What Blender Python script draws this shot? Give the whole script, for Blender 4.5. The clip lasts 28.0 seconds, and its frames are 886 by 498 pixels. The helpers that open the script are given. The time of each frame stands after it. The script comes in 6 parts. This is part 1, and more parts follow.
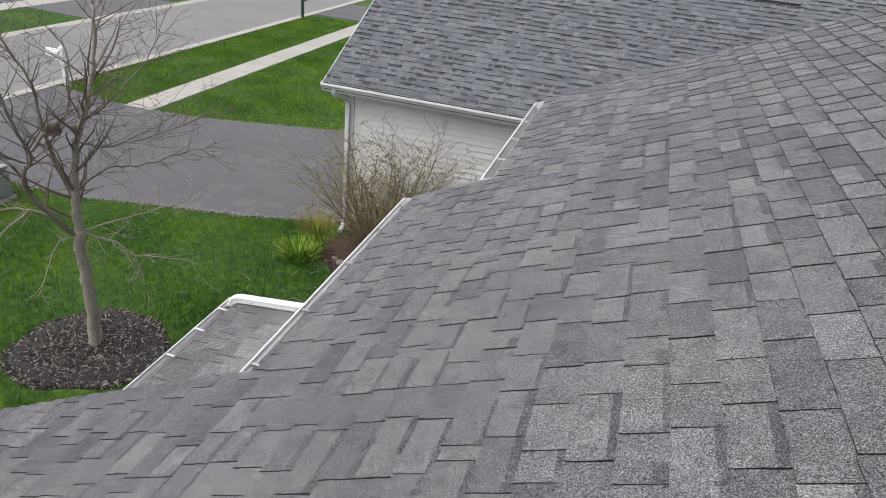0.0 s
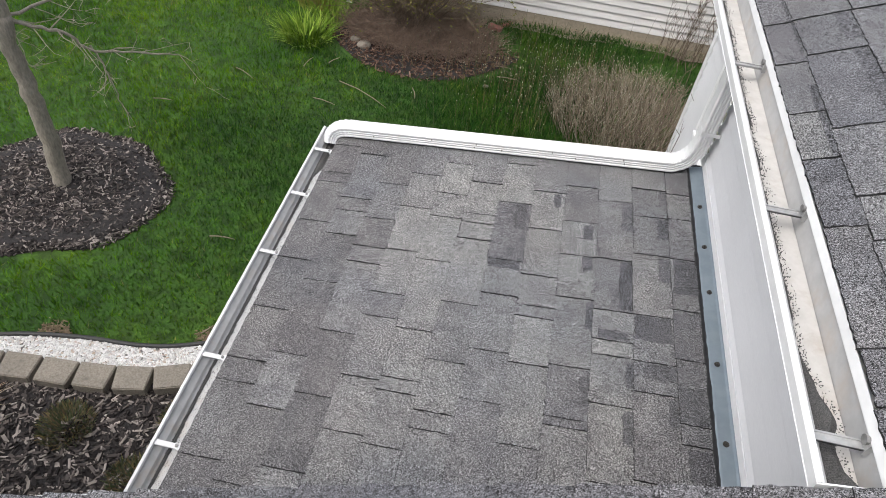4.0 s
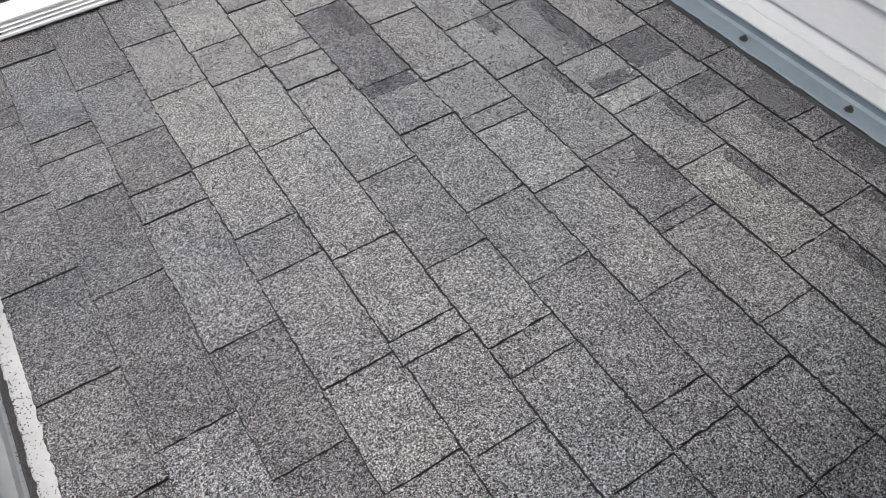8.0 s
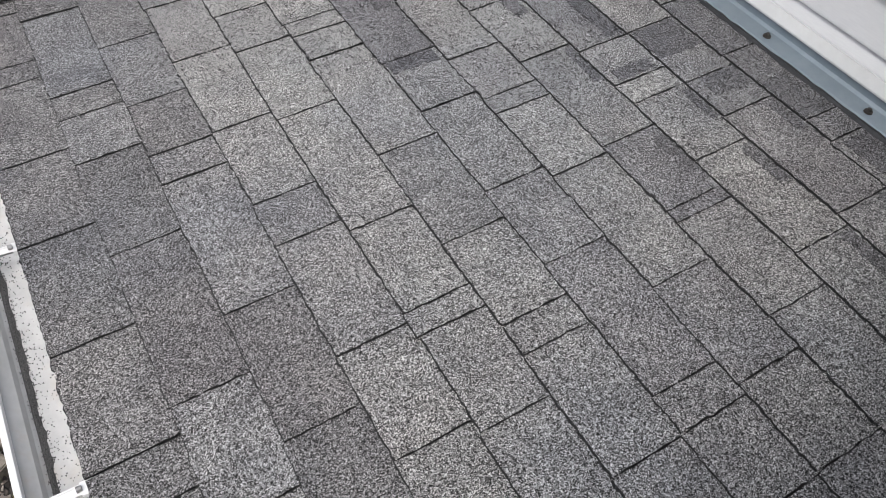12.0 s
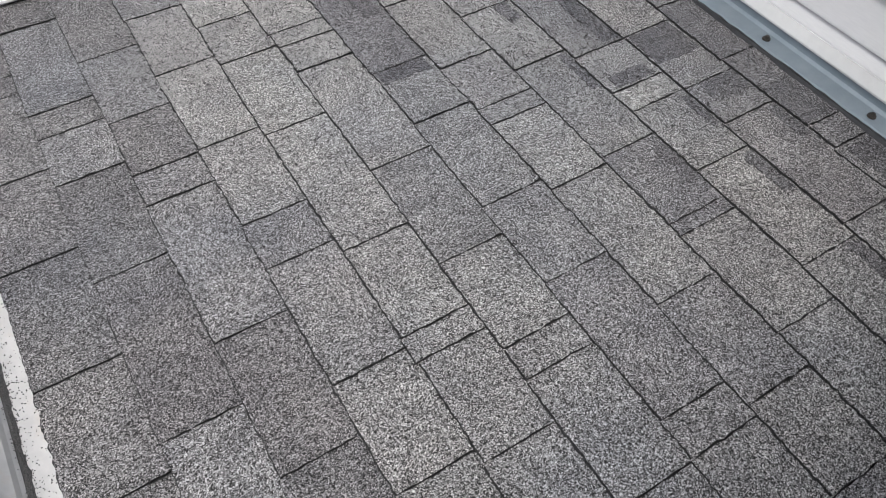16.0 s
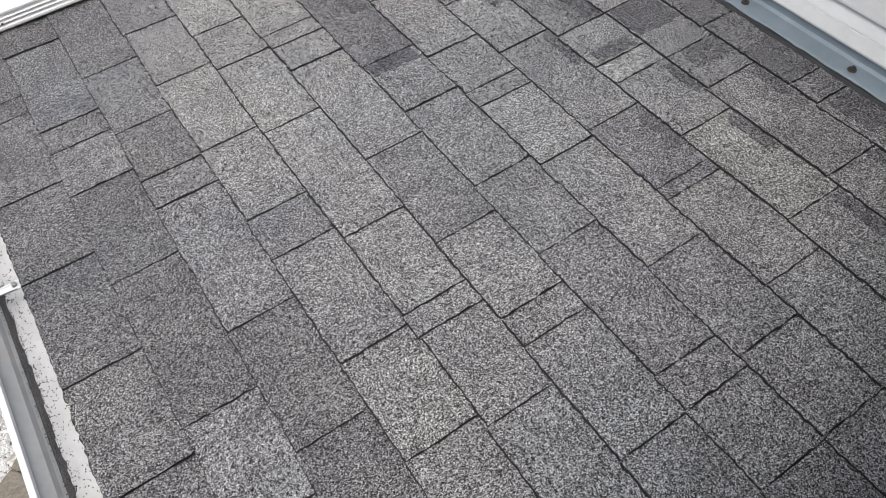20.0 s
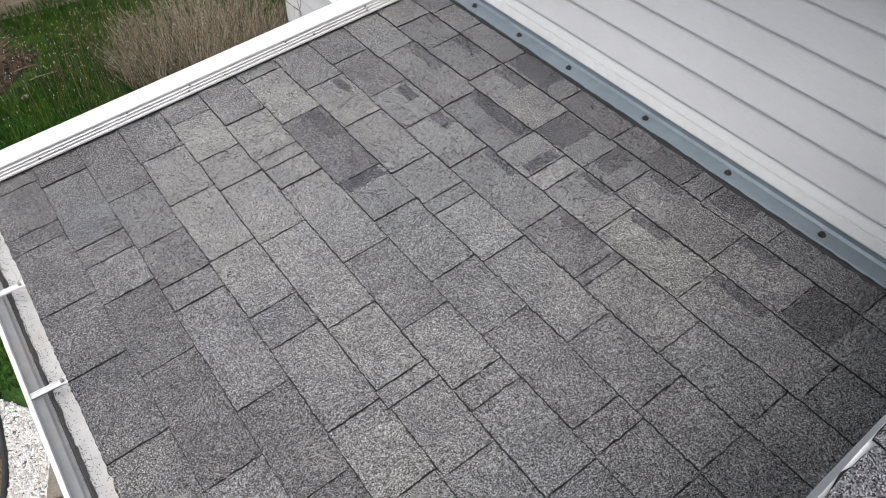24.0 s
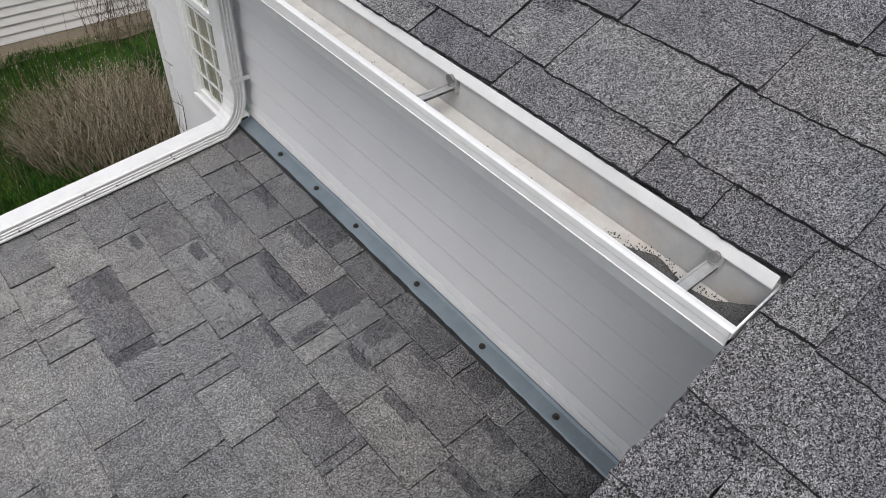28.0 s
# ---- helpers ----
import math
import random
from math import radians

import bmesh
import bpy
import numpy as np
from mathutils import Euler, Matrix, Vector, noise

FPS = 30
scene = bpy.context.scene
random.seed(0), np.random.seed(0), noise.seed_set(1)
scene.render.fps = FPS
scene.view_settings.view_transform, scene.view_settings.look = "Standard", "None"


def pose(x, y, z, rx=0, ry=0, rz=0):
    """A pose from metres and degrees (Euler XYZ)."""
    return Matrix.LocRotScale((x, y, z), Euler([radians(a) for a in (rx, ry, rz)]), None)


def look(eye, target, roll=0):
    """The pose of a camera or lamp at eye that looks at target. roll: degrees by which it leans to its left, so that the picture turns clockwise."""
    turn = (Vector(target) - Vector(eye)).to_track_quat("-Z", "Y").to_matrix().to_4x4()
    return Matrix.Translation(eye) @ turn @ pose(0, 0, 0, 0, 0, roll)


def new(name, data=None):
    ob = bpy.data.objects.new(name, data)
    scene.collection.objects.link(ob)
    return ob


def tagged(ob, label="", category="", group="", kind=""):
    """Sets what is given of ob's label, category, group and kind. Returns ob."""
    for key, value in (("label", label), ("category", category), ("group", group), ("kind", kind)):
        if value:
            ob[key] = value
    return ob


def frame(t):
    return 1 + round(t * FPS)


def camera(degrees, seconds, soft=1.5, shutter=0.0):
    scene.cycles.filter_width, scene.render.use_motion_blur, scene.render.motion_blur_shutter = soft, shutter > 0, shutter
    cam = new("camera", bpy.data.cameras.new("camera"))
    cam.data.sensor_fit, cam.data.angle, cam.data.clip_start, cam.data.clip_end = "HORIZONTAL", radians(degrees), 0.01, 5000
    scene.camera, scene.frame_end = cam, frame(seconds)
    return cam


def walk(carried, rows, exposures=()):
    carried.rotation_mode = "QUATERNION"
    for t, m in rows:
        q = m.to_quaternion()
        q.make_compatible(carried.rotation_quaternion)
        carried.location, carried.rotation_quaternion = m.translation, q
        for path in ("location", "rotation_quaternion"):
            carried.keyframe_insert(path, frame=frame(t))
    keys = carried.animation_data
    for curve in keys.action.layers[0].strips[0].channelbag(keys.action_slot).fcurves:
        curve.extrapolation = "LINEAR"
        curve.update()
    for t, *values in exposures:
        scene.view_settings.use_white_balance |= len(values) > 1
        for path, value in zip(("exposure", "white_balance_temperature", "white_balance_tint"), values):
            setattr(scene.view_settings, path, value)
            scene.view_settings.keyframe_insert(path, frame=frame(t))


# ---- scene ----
cam = camera(66.5, 28.0, soft=0.45)
PATH = [
    (0, (1.229, -2.958, 6.088), (0.805, -1.239, 5.157), 6.29),
    (0.5, (0.948, -2.688, 5.906), (0.341, -1.086, 4.874), 5.80),
    (1, (0.673, -2.523, 5.765), (0.077, -0.912, 4.740), 3.65),
    (1.5, (0.375, -2.274, 5.586), (-0.382, -0.707, 4.600), 2.08),
    (2, (0.126, -2.090, 5.433), (-0.553, -0.575, 4.317), 2.87),
    (2.5, (-0.103, -1.879, 5.304), (-0.722, -0.400, 4.109), 5.33),
    (3, (-0.360, -1.611, 5.159), (-0.964, -0.225, 3.851), 0.76),
    (3.5, (-0.611, -1.394, 4.983), (-0.947, -0.006, 3.582), 4.47),
    (5.5, (-1.397, -0.827, 4.385), (-1.194, 0.515, 2.916), 7.4),
    (6, (-1.492, -0.796, 4.27), (-1.055, 0.47, 2.784), 10.2),
    (6.5, (-1.54, -0.648, 4.147), (-1.036, 0.477, 2.572), 10.6),
    (7, (-1.578, -0.596, 4.026), (-0.872, 0.365, 2.42), 16.3),
    (7.5, (-1.528, -0.52, 3.879), (-0.797, 0.425, 2.275), 12.0),
    (8, (-1.475, -0.467, 3.855), (-0.665, 0.53, 2.322), 7.5),
    (8.5, (-1.449, -0.473, 3.866), (-0.587, 0.53, 2.365), 4.6),
    (9, (-1.438, -0.479, 3.876), (-0.547, 0.531, 2.398), 4.4),
    (9.5, (-1.445, -0.48, 3.872), (-0.57, 0.533, 2.386), 4.1),
    (10, (-1.451, -0.478, 3.871), (-0.588, 0.516, 2.366), 4.9),
    (10.5, (-1.458, -0.468, 3.868), (-0.557, 0.498, 2.366), 8.0),
    (11, (-1.475, -0.466, 3.868), (-0.587, 0.525, 2.375), 8.2),
    (11.5, (-1.501, -0.472, 3.851), (-0.654, 0.51, 2.328), 10.1),
    (12, (-1.527, -0.468, 3.838), (-0.713, 0.501, 2.29), 11.5),
    (12.5, (-1.531, -0.467, 3.844), (-0.726, 0.506, 2.293), 10.9),
    (14.5, (-1.487, -0.389, 3.783), (-0.74, 0.559, 2.188), 12.7),
    (15, (-1.489, -0.387, 3.785), (-0.754, 0.556, 2.182), 11.4),
    (15.5, (-1.505, -0.404, 3.816), (-0.741, 0.544, 2.229), 11.2),
    (16, (-1.502, -0.406, 3.833), (-0.672, 0.536, 2.277), 11.4),
    (16.5, (-1.478, -0.412, 3.836), (-0.568, 0.475, 2.291), 11.6),
    (17, (-1.453, -0.443, 3.861), (-0.5, 0.413, 2.325), 9.0),
    (17.5, (-1.448, -0.469, 3.867), (-0.561, 0.414, 2.308), 6.3),
    (18, (-1.46, -0.47, 3.863), (-0.587, 0.413, 2.295), 6.4),
    (18.5, (-1.466, -0.487, 3.862), (-0.617, 0.433, 2.302), 5.7),
    (19, (-1.477, -0.486, 3.858), (-0.662, 0.443, 2.286), 5.7),
    (19.5, (-1.497, -0.476, 3.853), (-0.685, 0.459, 2.283), 6.8),
    (20, (-1.497, -0.476, 3.863), (-0.722, 0.484, 2.289), 5.4),
    (20.5, (-1.51, -0.481, 3.866), (-0.729, 0.463, 2.285), 6.5),
    (21, (-1.533, -0.536, 3.956), (-0.742, 0.35, 2.347), 7.5),
    (21.5, (-1.557, -0.599, 4.101), (-0.724, 0.355, 2.553), 9.2),
    (22, (-1.551, -0.622, 4.185), (-0.697, 0.416, 2.705), 6.7),
    (22.5, (-1.546, -0.632, 4.199), (-0.704, 0.445, 2.739), 3.3),
    (24.5, (-1.539, -0.635, 4.197), (-0.663, 0.395, 2.724), 3.5),
    (25, (-1.552, -0.637, 4.217), (-0.633, 0.393, 2.771), 4.1),
    (25.5, (-1.553, -0.67, 4.254), (-0.594, 0.414, 2.873), 4.3),
    (26, (-1.47, -0.755, 4.313), (-0.55, 0.432, 2.993), 2.3),
    (26.4, (-1.357, -0.839, 4.401), (-0.491, 0.372, 3.066), 5.7),
    (26.5, (-1.322, -0.839, 4.411), (-0.47, 0.365, 3.062), 4.0),
    (27, (-1.058, -0.806, 4.541), (-0.022, 0.237, 3.185), 5.5),
    (27.5, (-0.98, -0.786, 4.561), (0.158, 0.202, 3.246), 6.7),
    (28, (-0.935, -0.783, 4.536), (0.051, 0.252, 3.137), 5.1),
]
STOPS = [(0, .88), (1, .88), (2, .79), (3, .93), (4.5, .88), (6, .86), (7, .89), (8, .86), (22, .84), (26, .84), (27, .55), (28, .48)]
walk(cam, [(t, look(eye, target, roll)) for t, eye, target, roll in PATH], STOPS)

# ---- sky and light: a bright overcast day ----
SUN_ELEVATION, SUN_TURN = 60.0, 232.0
world = bpy.data.worlds.new("world")
scene.world = world
world.use_nodes = True
wn, wl = world.node_tree.nodes, world.node_tree.links
wn.clear()
sky = wn.new("ShaderNodeTexSky")
sky.sky_type, sky.sun_disc = "NISHITA", False
sky.sun_elevation, sky.sun_rotation = radians(SUN_ELEVATION), radians(SUN_TURN)
sky.air_density, sky.dust_density, sky.ozone_density = 1.0, 4.0, 1.0
grey = wn.new("ShaderNodeHueSaturation")
grey.inputs["Saturation"].default_value = 0.42
back = wn.new("ShaderNodeBackground")
back.inputs["Strength"].default_value = 0.15
wout = wn.new("ShaderNodeOutputWorld")
wl.new(sky.outputs[0], grey.inputs["Color"])
wl.new(grey.outputs[0], back.inputs["Color"])
wl.new(back.outputs[0], wout.inputs["Surface"])
sun = new("sun", bpy.data.lights.new("sun", "SUN"))
sun.data.energy, sun.data.angle, sun.data.color = 0.75, radians(50), (1.0, 0.98, 0.95)
sun.matrix_world = look((0, 0, 30), Vector((0, 0, 30)) - Vector((
    math.sin(radians(SUN_TURN)) * math.cos(radians(SUN_ELEVATION)),
    math.cos(radians(SUN_TURN)) * math.cos(radians(SUN_ELEVATION)), math.sin(radians(SUN_ELEVATION)))))

# ---- materials ----
def shade(name, rough=0.8, metal=0.0):
    m = bpy.data.materials.new(name)
    m.use_nodes = True
    n, l = m.node_tree.nodes, m.node_tree.links
    b = n["Principled BSDF"]
    b.inputs["Roughness"].default_value, b.inputs["Metallic"].default_value = rough, metal
    return m, n, l, b


def mixed(n, l, fac, a, b, blend="MIX"):
    x = n.new("ShaderNodeMix")
    x.data_type, x.blend_type = "RGBA", blend
    for socket, value in ((x.inputs[0], fac), (x.inputs[6], a), (x.inputs[7], b)):
        if isinstance(value, (int, float)):
            socket.default_value = value
        elif isinstance(value, tuple):
            socket.default_value = (*value, 1.0)
        else:
            l.new(value, socket)
    return x.outputs[2]


def noisy(n, l, scale, detail=3.0, rough=0.55, stretch=None):
    geo = n.new("ShaderNodeNewGeometry")
    place = geo.outputs["Position"]
    if stretch:
        mp = n.new("ShaderNodeMapping")
        mp.inputs["Scale"].default_value = stretch
        l.new(place, mp.inputs["Vector"])
        place = mp.outputs[0]
    t = n.new("ShaderNodeTexNoise")
    t.inputs["Scale"].default_value, t.inputs["Detail"].default_value, t.inputs["Roughness"].default_value = scale, detail, rough
    l.new(place, t.inputs["Vector"])
    return t.outputs["Fac"]


def ramp(n, l, fac, *stops):
    r = n.new("ShaderNodeValToRGB")
    e = r.color_ramp.elements
    while len(e) < len(stops):
        e.new(0.5)
    for k, (p, c) in enumerate(stops):
        e[k].position = p
        e[k].color = (*c, 1.0) if isinstance(c, tuple) else (c, c, c, 1.0)
    l.new(fac, r.inputs[0])
    return r.outputs[0]


def bumped(n, l, b, height, strength, distance):
    u = n.new("ShaderNodeBump")
    u.inputs["Strength"].default_value, u.inputs["Distance"].default_value = strength, distance
    l.new(height, u.inputs["Height"])
    l.new(u.outputs[0], b.inputs["Normal"])


def surface(name, a, c, fine=60.0, broad=1.2, rough=0.8, metal=0.0, dirt=None, dirt_at=(0.55, 0.75), bump=0.2, depth=0.002, contrast=(0.35, 0.65), stretch=None):
    """Two colours in a fine grain, broad patches of wear, and a fine relief."""
    m, n, l, b = shade(name, rough, metal)
    grain = noisy(n, l, fine, 4, 0.6, stretch)
    col = mixed(n, l, ramp(n, l, grain, (contrast[0], 0.0), (contrast[1], 1.0)), a, c)
    wear = noisy(n, l, broad, 4, 0.6)
    col = mixed(n, l, 0.35, col, ramp(n, l, wear, (0.3, 0.55), (0.7, 1.0)), "MULTIPLY")
    if dirt:
        spots = noisy(n, l, broad * 3.7, 5, 0.65)
        col = mixed(n, l, ramp(n, l, spots, (dirt_at[0], 0.0), (dirt_at[1], 1.0)), col, dirt)
    l.new(col, b.inputs["Base Color"])
    bumped(n, l, b, grain, bump, depth)
    return m


def shingle(name, mean, island=False, spread=(0.88, 1.12), grit=560.0, punch=2.3, clots=0.42):
    """Asphalt shingle: stone granules round a mean colour, pinholes between them, and a tone of its own for each tab."""
    m, n, l, b = shade(name, 0.92)
    b.inputs["Specular IOR Level"].default_value = 0.25
    geo = n.new("ShaderNodeNewGeometry")

    def granules(scale):
        cell = n.new("ShaderNodeTexVoronoi")
        cell.inputs["Scale"].default_value = scale
        l.new(geo.outputs["Position"], cell.inputs["Vector"])
        sep = n.new("ShaderNodeSeparateColor")
        l.new(cell.outputs["Color"], sep.inputs[0])
        return sep

    def share(v):
        return tuple(max(0.06, 1.0 + (v - 1.0) * punch) * 0.97 * c for c in mean)

    coarse = granules(grit)
    col = ramp(n, l, coarse.outputs[0], (0.0, share(0.26)), (0.14, share(0.50)), (0.40, share(0.82)), (0.75, share(1.20)), (1.0, share(1.85)))
    fine = granules(grit * 2.3)
    col = mixed(n, l, 0.75, col, ramp(n, l, fine.outputs[0], (0.0, 0.50), (0.5, 1.0), (1.0, 1.50)), "MULTIPLY")
    if island:
        chance = geo.outputs["Random Per Island"]
    else:
        info = n.new("ShaderNodeObjectInfo")
        chance = info.outputs["Random"]
    low, high = spread
    tone = ramp(n, l, chance, (0.0, tuple(low * v for v in (0.995, 0.998, 1.012))), (0.35, tuple((low + high) / 2 * v for v in (1.0, 0.995, 0.99))),
                (0.62, tuple(high * v for v in (1.0, 1.0, 0.985))), (0.85, tuple(low * 1.08 * v for v in (1.010, 0.996, 1.0))), (1.0, tuple(high * v for v in (1.0, 0.995, 0.982))))
    col = mixed(n, l, 1.0, col, tone, "MULTIPLY")
    fleck = noisy(n, l, 150.0, 3, 0.7)
    col = mixed(n, l, clots, col, ramp(n, l, fleck, (0.38, 0.52), (0.60, 1.44)), "MULTIPLY")
    holes = noisy(n, l, 330.0, 1, 0.5)
    col = mixed(n, l, 0.8, col, ramp(n, l, holes, (0.63, (1.0, 1.0, 1.0)), (0.69, (0.16, 0.16, 0.17))), "MULTIPLY")
    cloud = noisy(n, l, 11.0, 3, 0.5)
    col = mixed(n, l, 0.55, col, ramp(n, l, cloud, (0.36, (0.74, 0.74, 0.76)), (0.62, (1.10, 1.10, 1.09))), "MULTIPLY")
    scuff = noisy(n, l, 36.0, 4, 0.75)
    col = mixed(n, l, 0.7, col, ramp(n, l, scuff, (0.68, (1.0, 1.0, 1.0)), (0.74, (0.42, 0.42, 0.44))), "MULTIPLY")
    tint = noisy(n, l, 2.6, 2, 0.5)
    col = mixed(n, l, 1.0, col, ramp(n, l, tint, (0.36, (0.98, 0.997, 1.02)), (0.5, (1.0, 1.0, 1.0)), (0.64, (1.012, 0.998, 0.992))), "MULTIPLY")
    stain = noisy(n, l, 1.7, 4, 0.6)
    col = mixed(n, l, 0.5, col, ramp(n, l, stain, (0.35, (0.82, 0.82, 0.845)), (0.65, (1.06, 1.05, 1.03))), "MULTIPLY")
    l.new(col, b.inputs["Base Color"])
    bumped(n, l, b, coarse.outputs[1], 0.5, 0.0014)
    return m


SHINGLE = {
    "L": shingle("shingle_light", (0.182, 0.182, 0.181)),
    "M": shingle("shingle_grey", (0.156, 0.156, 0.159)),
    "D": shingle("shingle_dark", (0.119, 0.119, 0.126)),
    "B": shingle("shingle_dark_patch", (0.092, 0.092, 0.098)),
    "G": shingle("shingle_grimy", (0.128, 0.126, 0.128)),
}
STEEP = {
    "L": shingle("steep_shingle_light", (0.162, 0.162, 0.162), grit=680.0, punch=1.8, clots=0.45),
    "M": shingle("steep_shingle_grey", (0.143, 0.143, 0.148), grit=680.0, punch=1.8, clots=0.45),
    "G": shingle("steep_shingle_grimy", (0.124, 0.124, 0.132), grit=680.0, punch=1.8, clots=0.45),
    "D": shingle("steep_shingle_dark", (0.100, 0.100, 0.109), grit=680.0, punch=1.8, clots=0.45),
}
SHINGLES_FAR = shingle("shingle_blend", (0.133, 0.133, 0.139), True, (0.76, 1.24), 480.0, 1.8, 0.75)
SHINGLES_BLUE = shingle("shingle_blend_cool", (0.118, 0.126, 0.136), True, (0.84, 1.22), 400.0, 0.9)
SHINGLES_DARK = shingle("shingle_dark_band", (0.092, 0.092, 0.099), True, (0.85, 1.15), 480.0, 1.8, 0.75)
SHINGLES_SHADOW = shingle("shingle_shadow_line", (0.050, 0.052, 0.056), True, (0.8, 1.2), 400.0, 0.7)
TORN = shingle("torn_shingle_edge", (0.020, 0.020, 0.021), True, (0.8, 1.2), 430.0, 1.0)
DECK = surface("underlay_black", (0.012, 0.012, 0.013), (0.02, 0.02, 0.022), 80)
WHITE = surface("white_painted_metal", (0.71, 0.71, 0.71), (0.66, 0.66, 0.66), 30, 2.0, 0.38, 0.0, bump=0.04, dirt=(0.52, 0.50, 0.46), dirt_at=(0.66, 0.85))
GALVANISED = surface("dull_galvanised_steel", (0.50, 0.50, 0.49), (0.40, 0.40, 0.395), 60, 4.0, 0.45, 0.5, (0.30, 0.29, 0.27), (0.60, 0.85), 0.08)
SEDIMENT = surface("beige_rain_sediment", (0.54, 0.525, 0.50), (0.47, 0.455, 0.43), 30, 3.0, 0.8, 0.0, (0.34, 0.29, 0.24), (0.55, 0.82), 0.1)
# stained lining; its grey also holds the shade under the apron
TROUGH = surface("weathered_shaded_gutter_lining", (0.50, 0.50, 0.495), (0.43, 0.43, 0.425), 26, 3.0, 0.5, 0.0, (0.42, 0.36, 0.30), (0.52, 0.80), 0.08)
VINYL = surface("white_vinyl_siding", (0.63, 0.63, 0.64), (0.59, 0.59, 0.605), 160, 0.9, 0.5, bump=0.12, depth=0.0006, stretch=(1, 0.25, 3))
VINYL_WARM = surface("off_white_vinyl_siding", (0.81, 0.785, 0.76), (0.76, 0.735, 0.71), 120, 0.7, 0.5, bump=0.1, depth=0.0008)
FLASHING = surface("blue_grey_flashing", (0.215, 0.255, 0.29), (0.185, 0.225, 0.26), 22, 4.0, 0.42, 0.15, bump=0.06)
SEALANT = surface("black_roof_sealant", (0.012, 0.012, 0.013), (0.022, 0.022, 0.024), 90, rough=0.45, bump=0.5)
STEEL = surface("dull_steel", (0.34, 0.34, 0.33), (0.24, 0.235, 0.23), 70, 8, 0.4, 0.7, (0.16, 0.12, 0.09), (0.6, 0.8), 0.1)
SCREW = surface("dark_screw", (0.045, 0.042, 0.04), (0.08, 0.07, 0.06), 200, 20, 0.5, 0.5)
GRIT = surface("roof_grit", (0.03, 0.03, 0.031), (0.13, 0.128, 0.125), 520, 9, 0.95, bump=0.8, depth=0.003)
CONCRETE = surface("pale_concrete", (0.36, 0.34, 0.305), (0.295, 0.28, 0.25), 35, 0.8, 0.9, dirt=(0.30, 0.28, 0.25), bump=0.25)
FOUNDATION = surface("tan_foundation", (0.42, 0.36, 0.28), (0.34, 0.29, 0.22), 25, 1.1, 0.9, dirt=(0.22, 0.19, 0.15), bump=0.3)
SOIL = surface("sandy_soil", (0.25, 0.21, 0.15), (0.15, 0.125, 0.088), 45, 3.0, 0.95, dirt=(0.09, 0.085, 0.05), dirt_at=(0.5, 0.7), bump=0.7, depth=0.008)
STREET = surface("grey_street_asphalt", (0.19, 0.186, 0.18), (0.152, 0.148, 0.144), 90, 0.35, 0.92, dirt=(0.16, 0.155, 0.15), bump=0.3)
ASPHALT = surface("dark_driveway_asphalt", (0.104, 0.101, 0.106), (0.070, 0.069, 0.073), 90, 0.5, 0.9, dirt=(0.128, 0.125, 0.124), dirt_at=(0.52, 0.78), bump=0.4, depth=0.004)
TURF, tn, tl, tb = shade("lawn_soil_and_turf", 0.95)
thatch = noisy(tn, tl, 38.0, 4, 0.6)
turf_col = mixed(tn, tl, ramp(tn, tl, thatch, (0.35, 0.0), (0.65, 1.0)), (0.020, 0.058, 0.003), (0.042, 0.100, 0.006))
turf_col = mixed(tn, tl, 0.9, turf_col, ramp(tn, tl, noisy(tn, tl, 0.9, 4, 0.6), (0.34, (0.5, 0.7, 0.7)), (0.50, (0.9, 0.96, 1.0)), (0.66, (1.4, 1.2, 0.9))), "MULTIPLY")
turf_col = mixed(tn, tl, 0.8, turf_col, ramp(tn, tl, noisy(tn, tl, 7.0, 3, 0.6), (0.36, 0.45), (0.62, 1.25)), "MULTIPLY")
tl.new(turf_col, tb.inputs["Base Color"])
bumped(tn, tl, tb, thatch, 0.8, 0.02)
BARK = surface("grey_brown_bark", (0.37, 0.33, 0.27), (0.235, 0.205, 0.165), 60, 5, 0.9, dirt=(0.21, 0.20, 0.17), bump=0.7, depth=0.006, stretch=(1, 1, 0.3))
LIMB = surface("dark_grey_brown_bark", (0.245, 0.208, 0.166), (0.15, 0.127, 0.10), 60, 5, 0.9, bump=0.6, depth=0.005, stretch=(1, 1, 0.3))
TREE_TWIG = surface("grey_tan_twigs", (0.165, 0.128, 0.10), (0.088, 0.068, 0.054), 50, 3, 0.9)
STRAW_TWIG = surface("pale_grey_twigs", (0.34, 0.30, 0.24), (0.24, 0.205, 0.16), 50, 3, 0.9)
TWIG = surface("brown_twigs", (0.165, 0.122, 0.085), (0.095, 0.068, 0.048), 50, 3, 0.9)
DEAD_TWIG = surface("dead_brown_twigs", (0.25, 0.175, 0.13), (0.13, 0.09, 0.068), 50, 3, 0.9)
MULCH = surface("dark_bark_mulch", (0.018, 0.016, 0.016), (0.036, 0.031, 0.030), 70, 4, 0.95, bump=1.0, depth=0.02)
BLOCK = surface("tan_concrete_block", (0.26, 0.232, 0.19), (0.175, 0.153, 0.126), 70, 4, 0.95, dirt=(0.11, 0.097, 0.082), bump=0.6, depth=0.004)
UTILITY = surface("pale_green_painted_steel", (0.265, 0.285, 0.268), (0.225, 0.245, 0.23), 40, 2, 0.5, 0.0, (0.18, 0.22, 0.19), (0.62, 0.85), 0.05)
BLACK_PLASTIC = surface("black_plastic_edging", (0.018, 0.018, 0.018), (0.032, 0.031, 0.03), 50, 3, 0.6)
RUBBER = surface("black_rubber", (0.015, 0.015, 0.015), (0.024, 0.024, 0.024), 90, 3, 0.75)
SILVER = surface("silver_car_paint", (0.52, 0.53, 0.54), (0.48, 0.49, 0.50), 300, 1, 0.28, 0.55, bump=0.01)
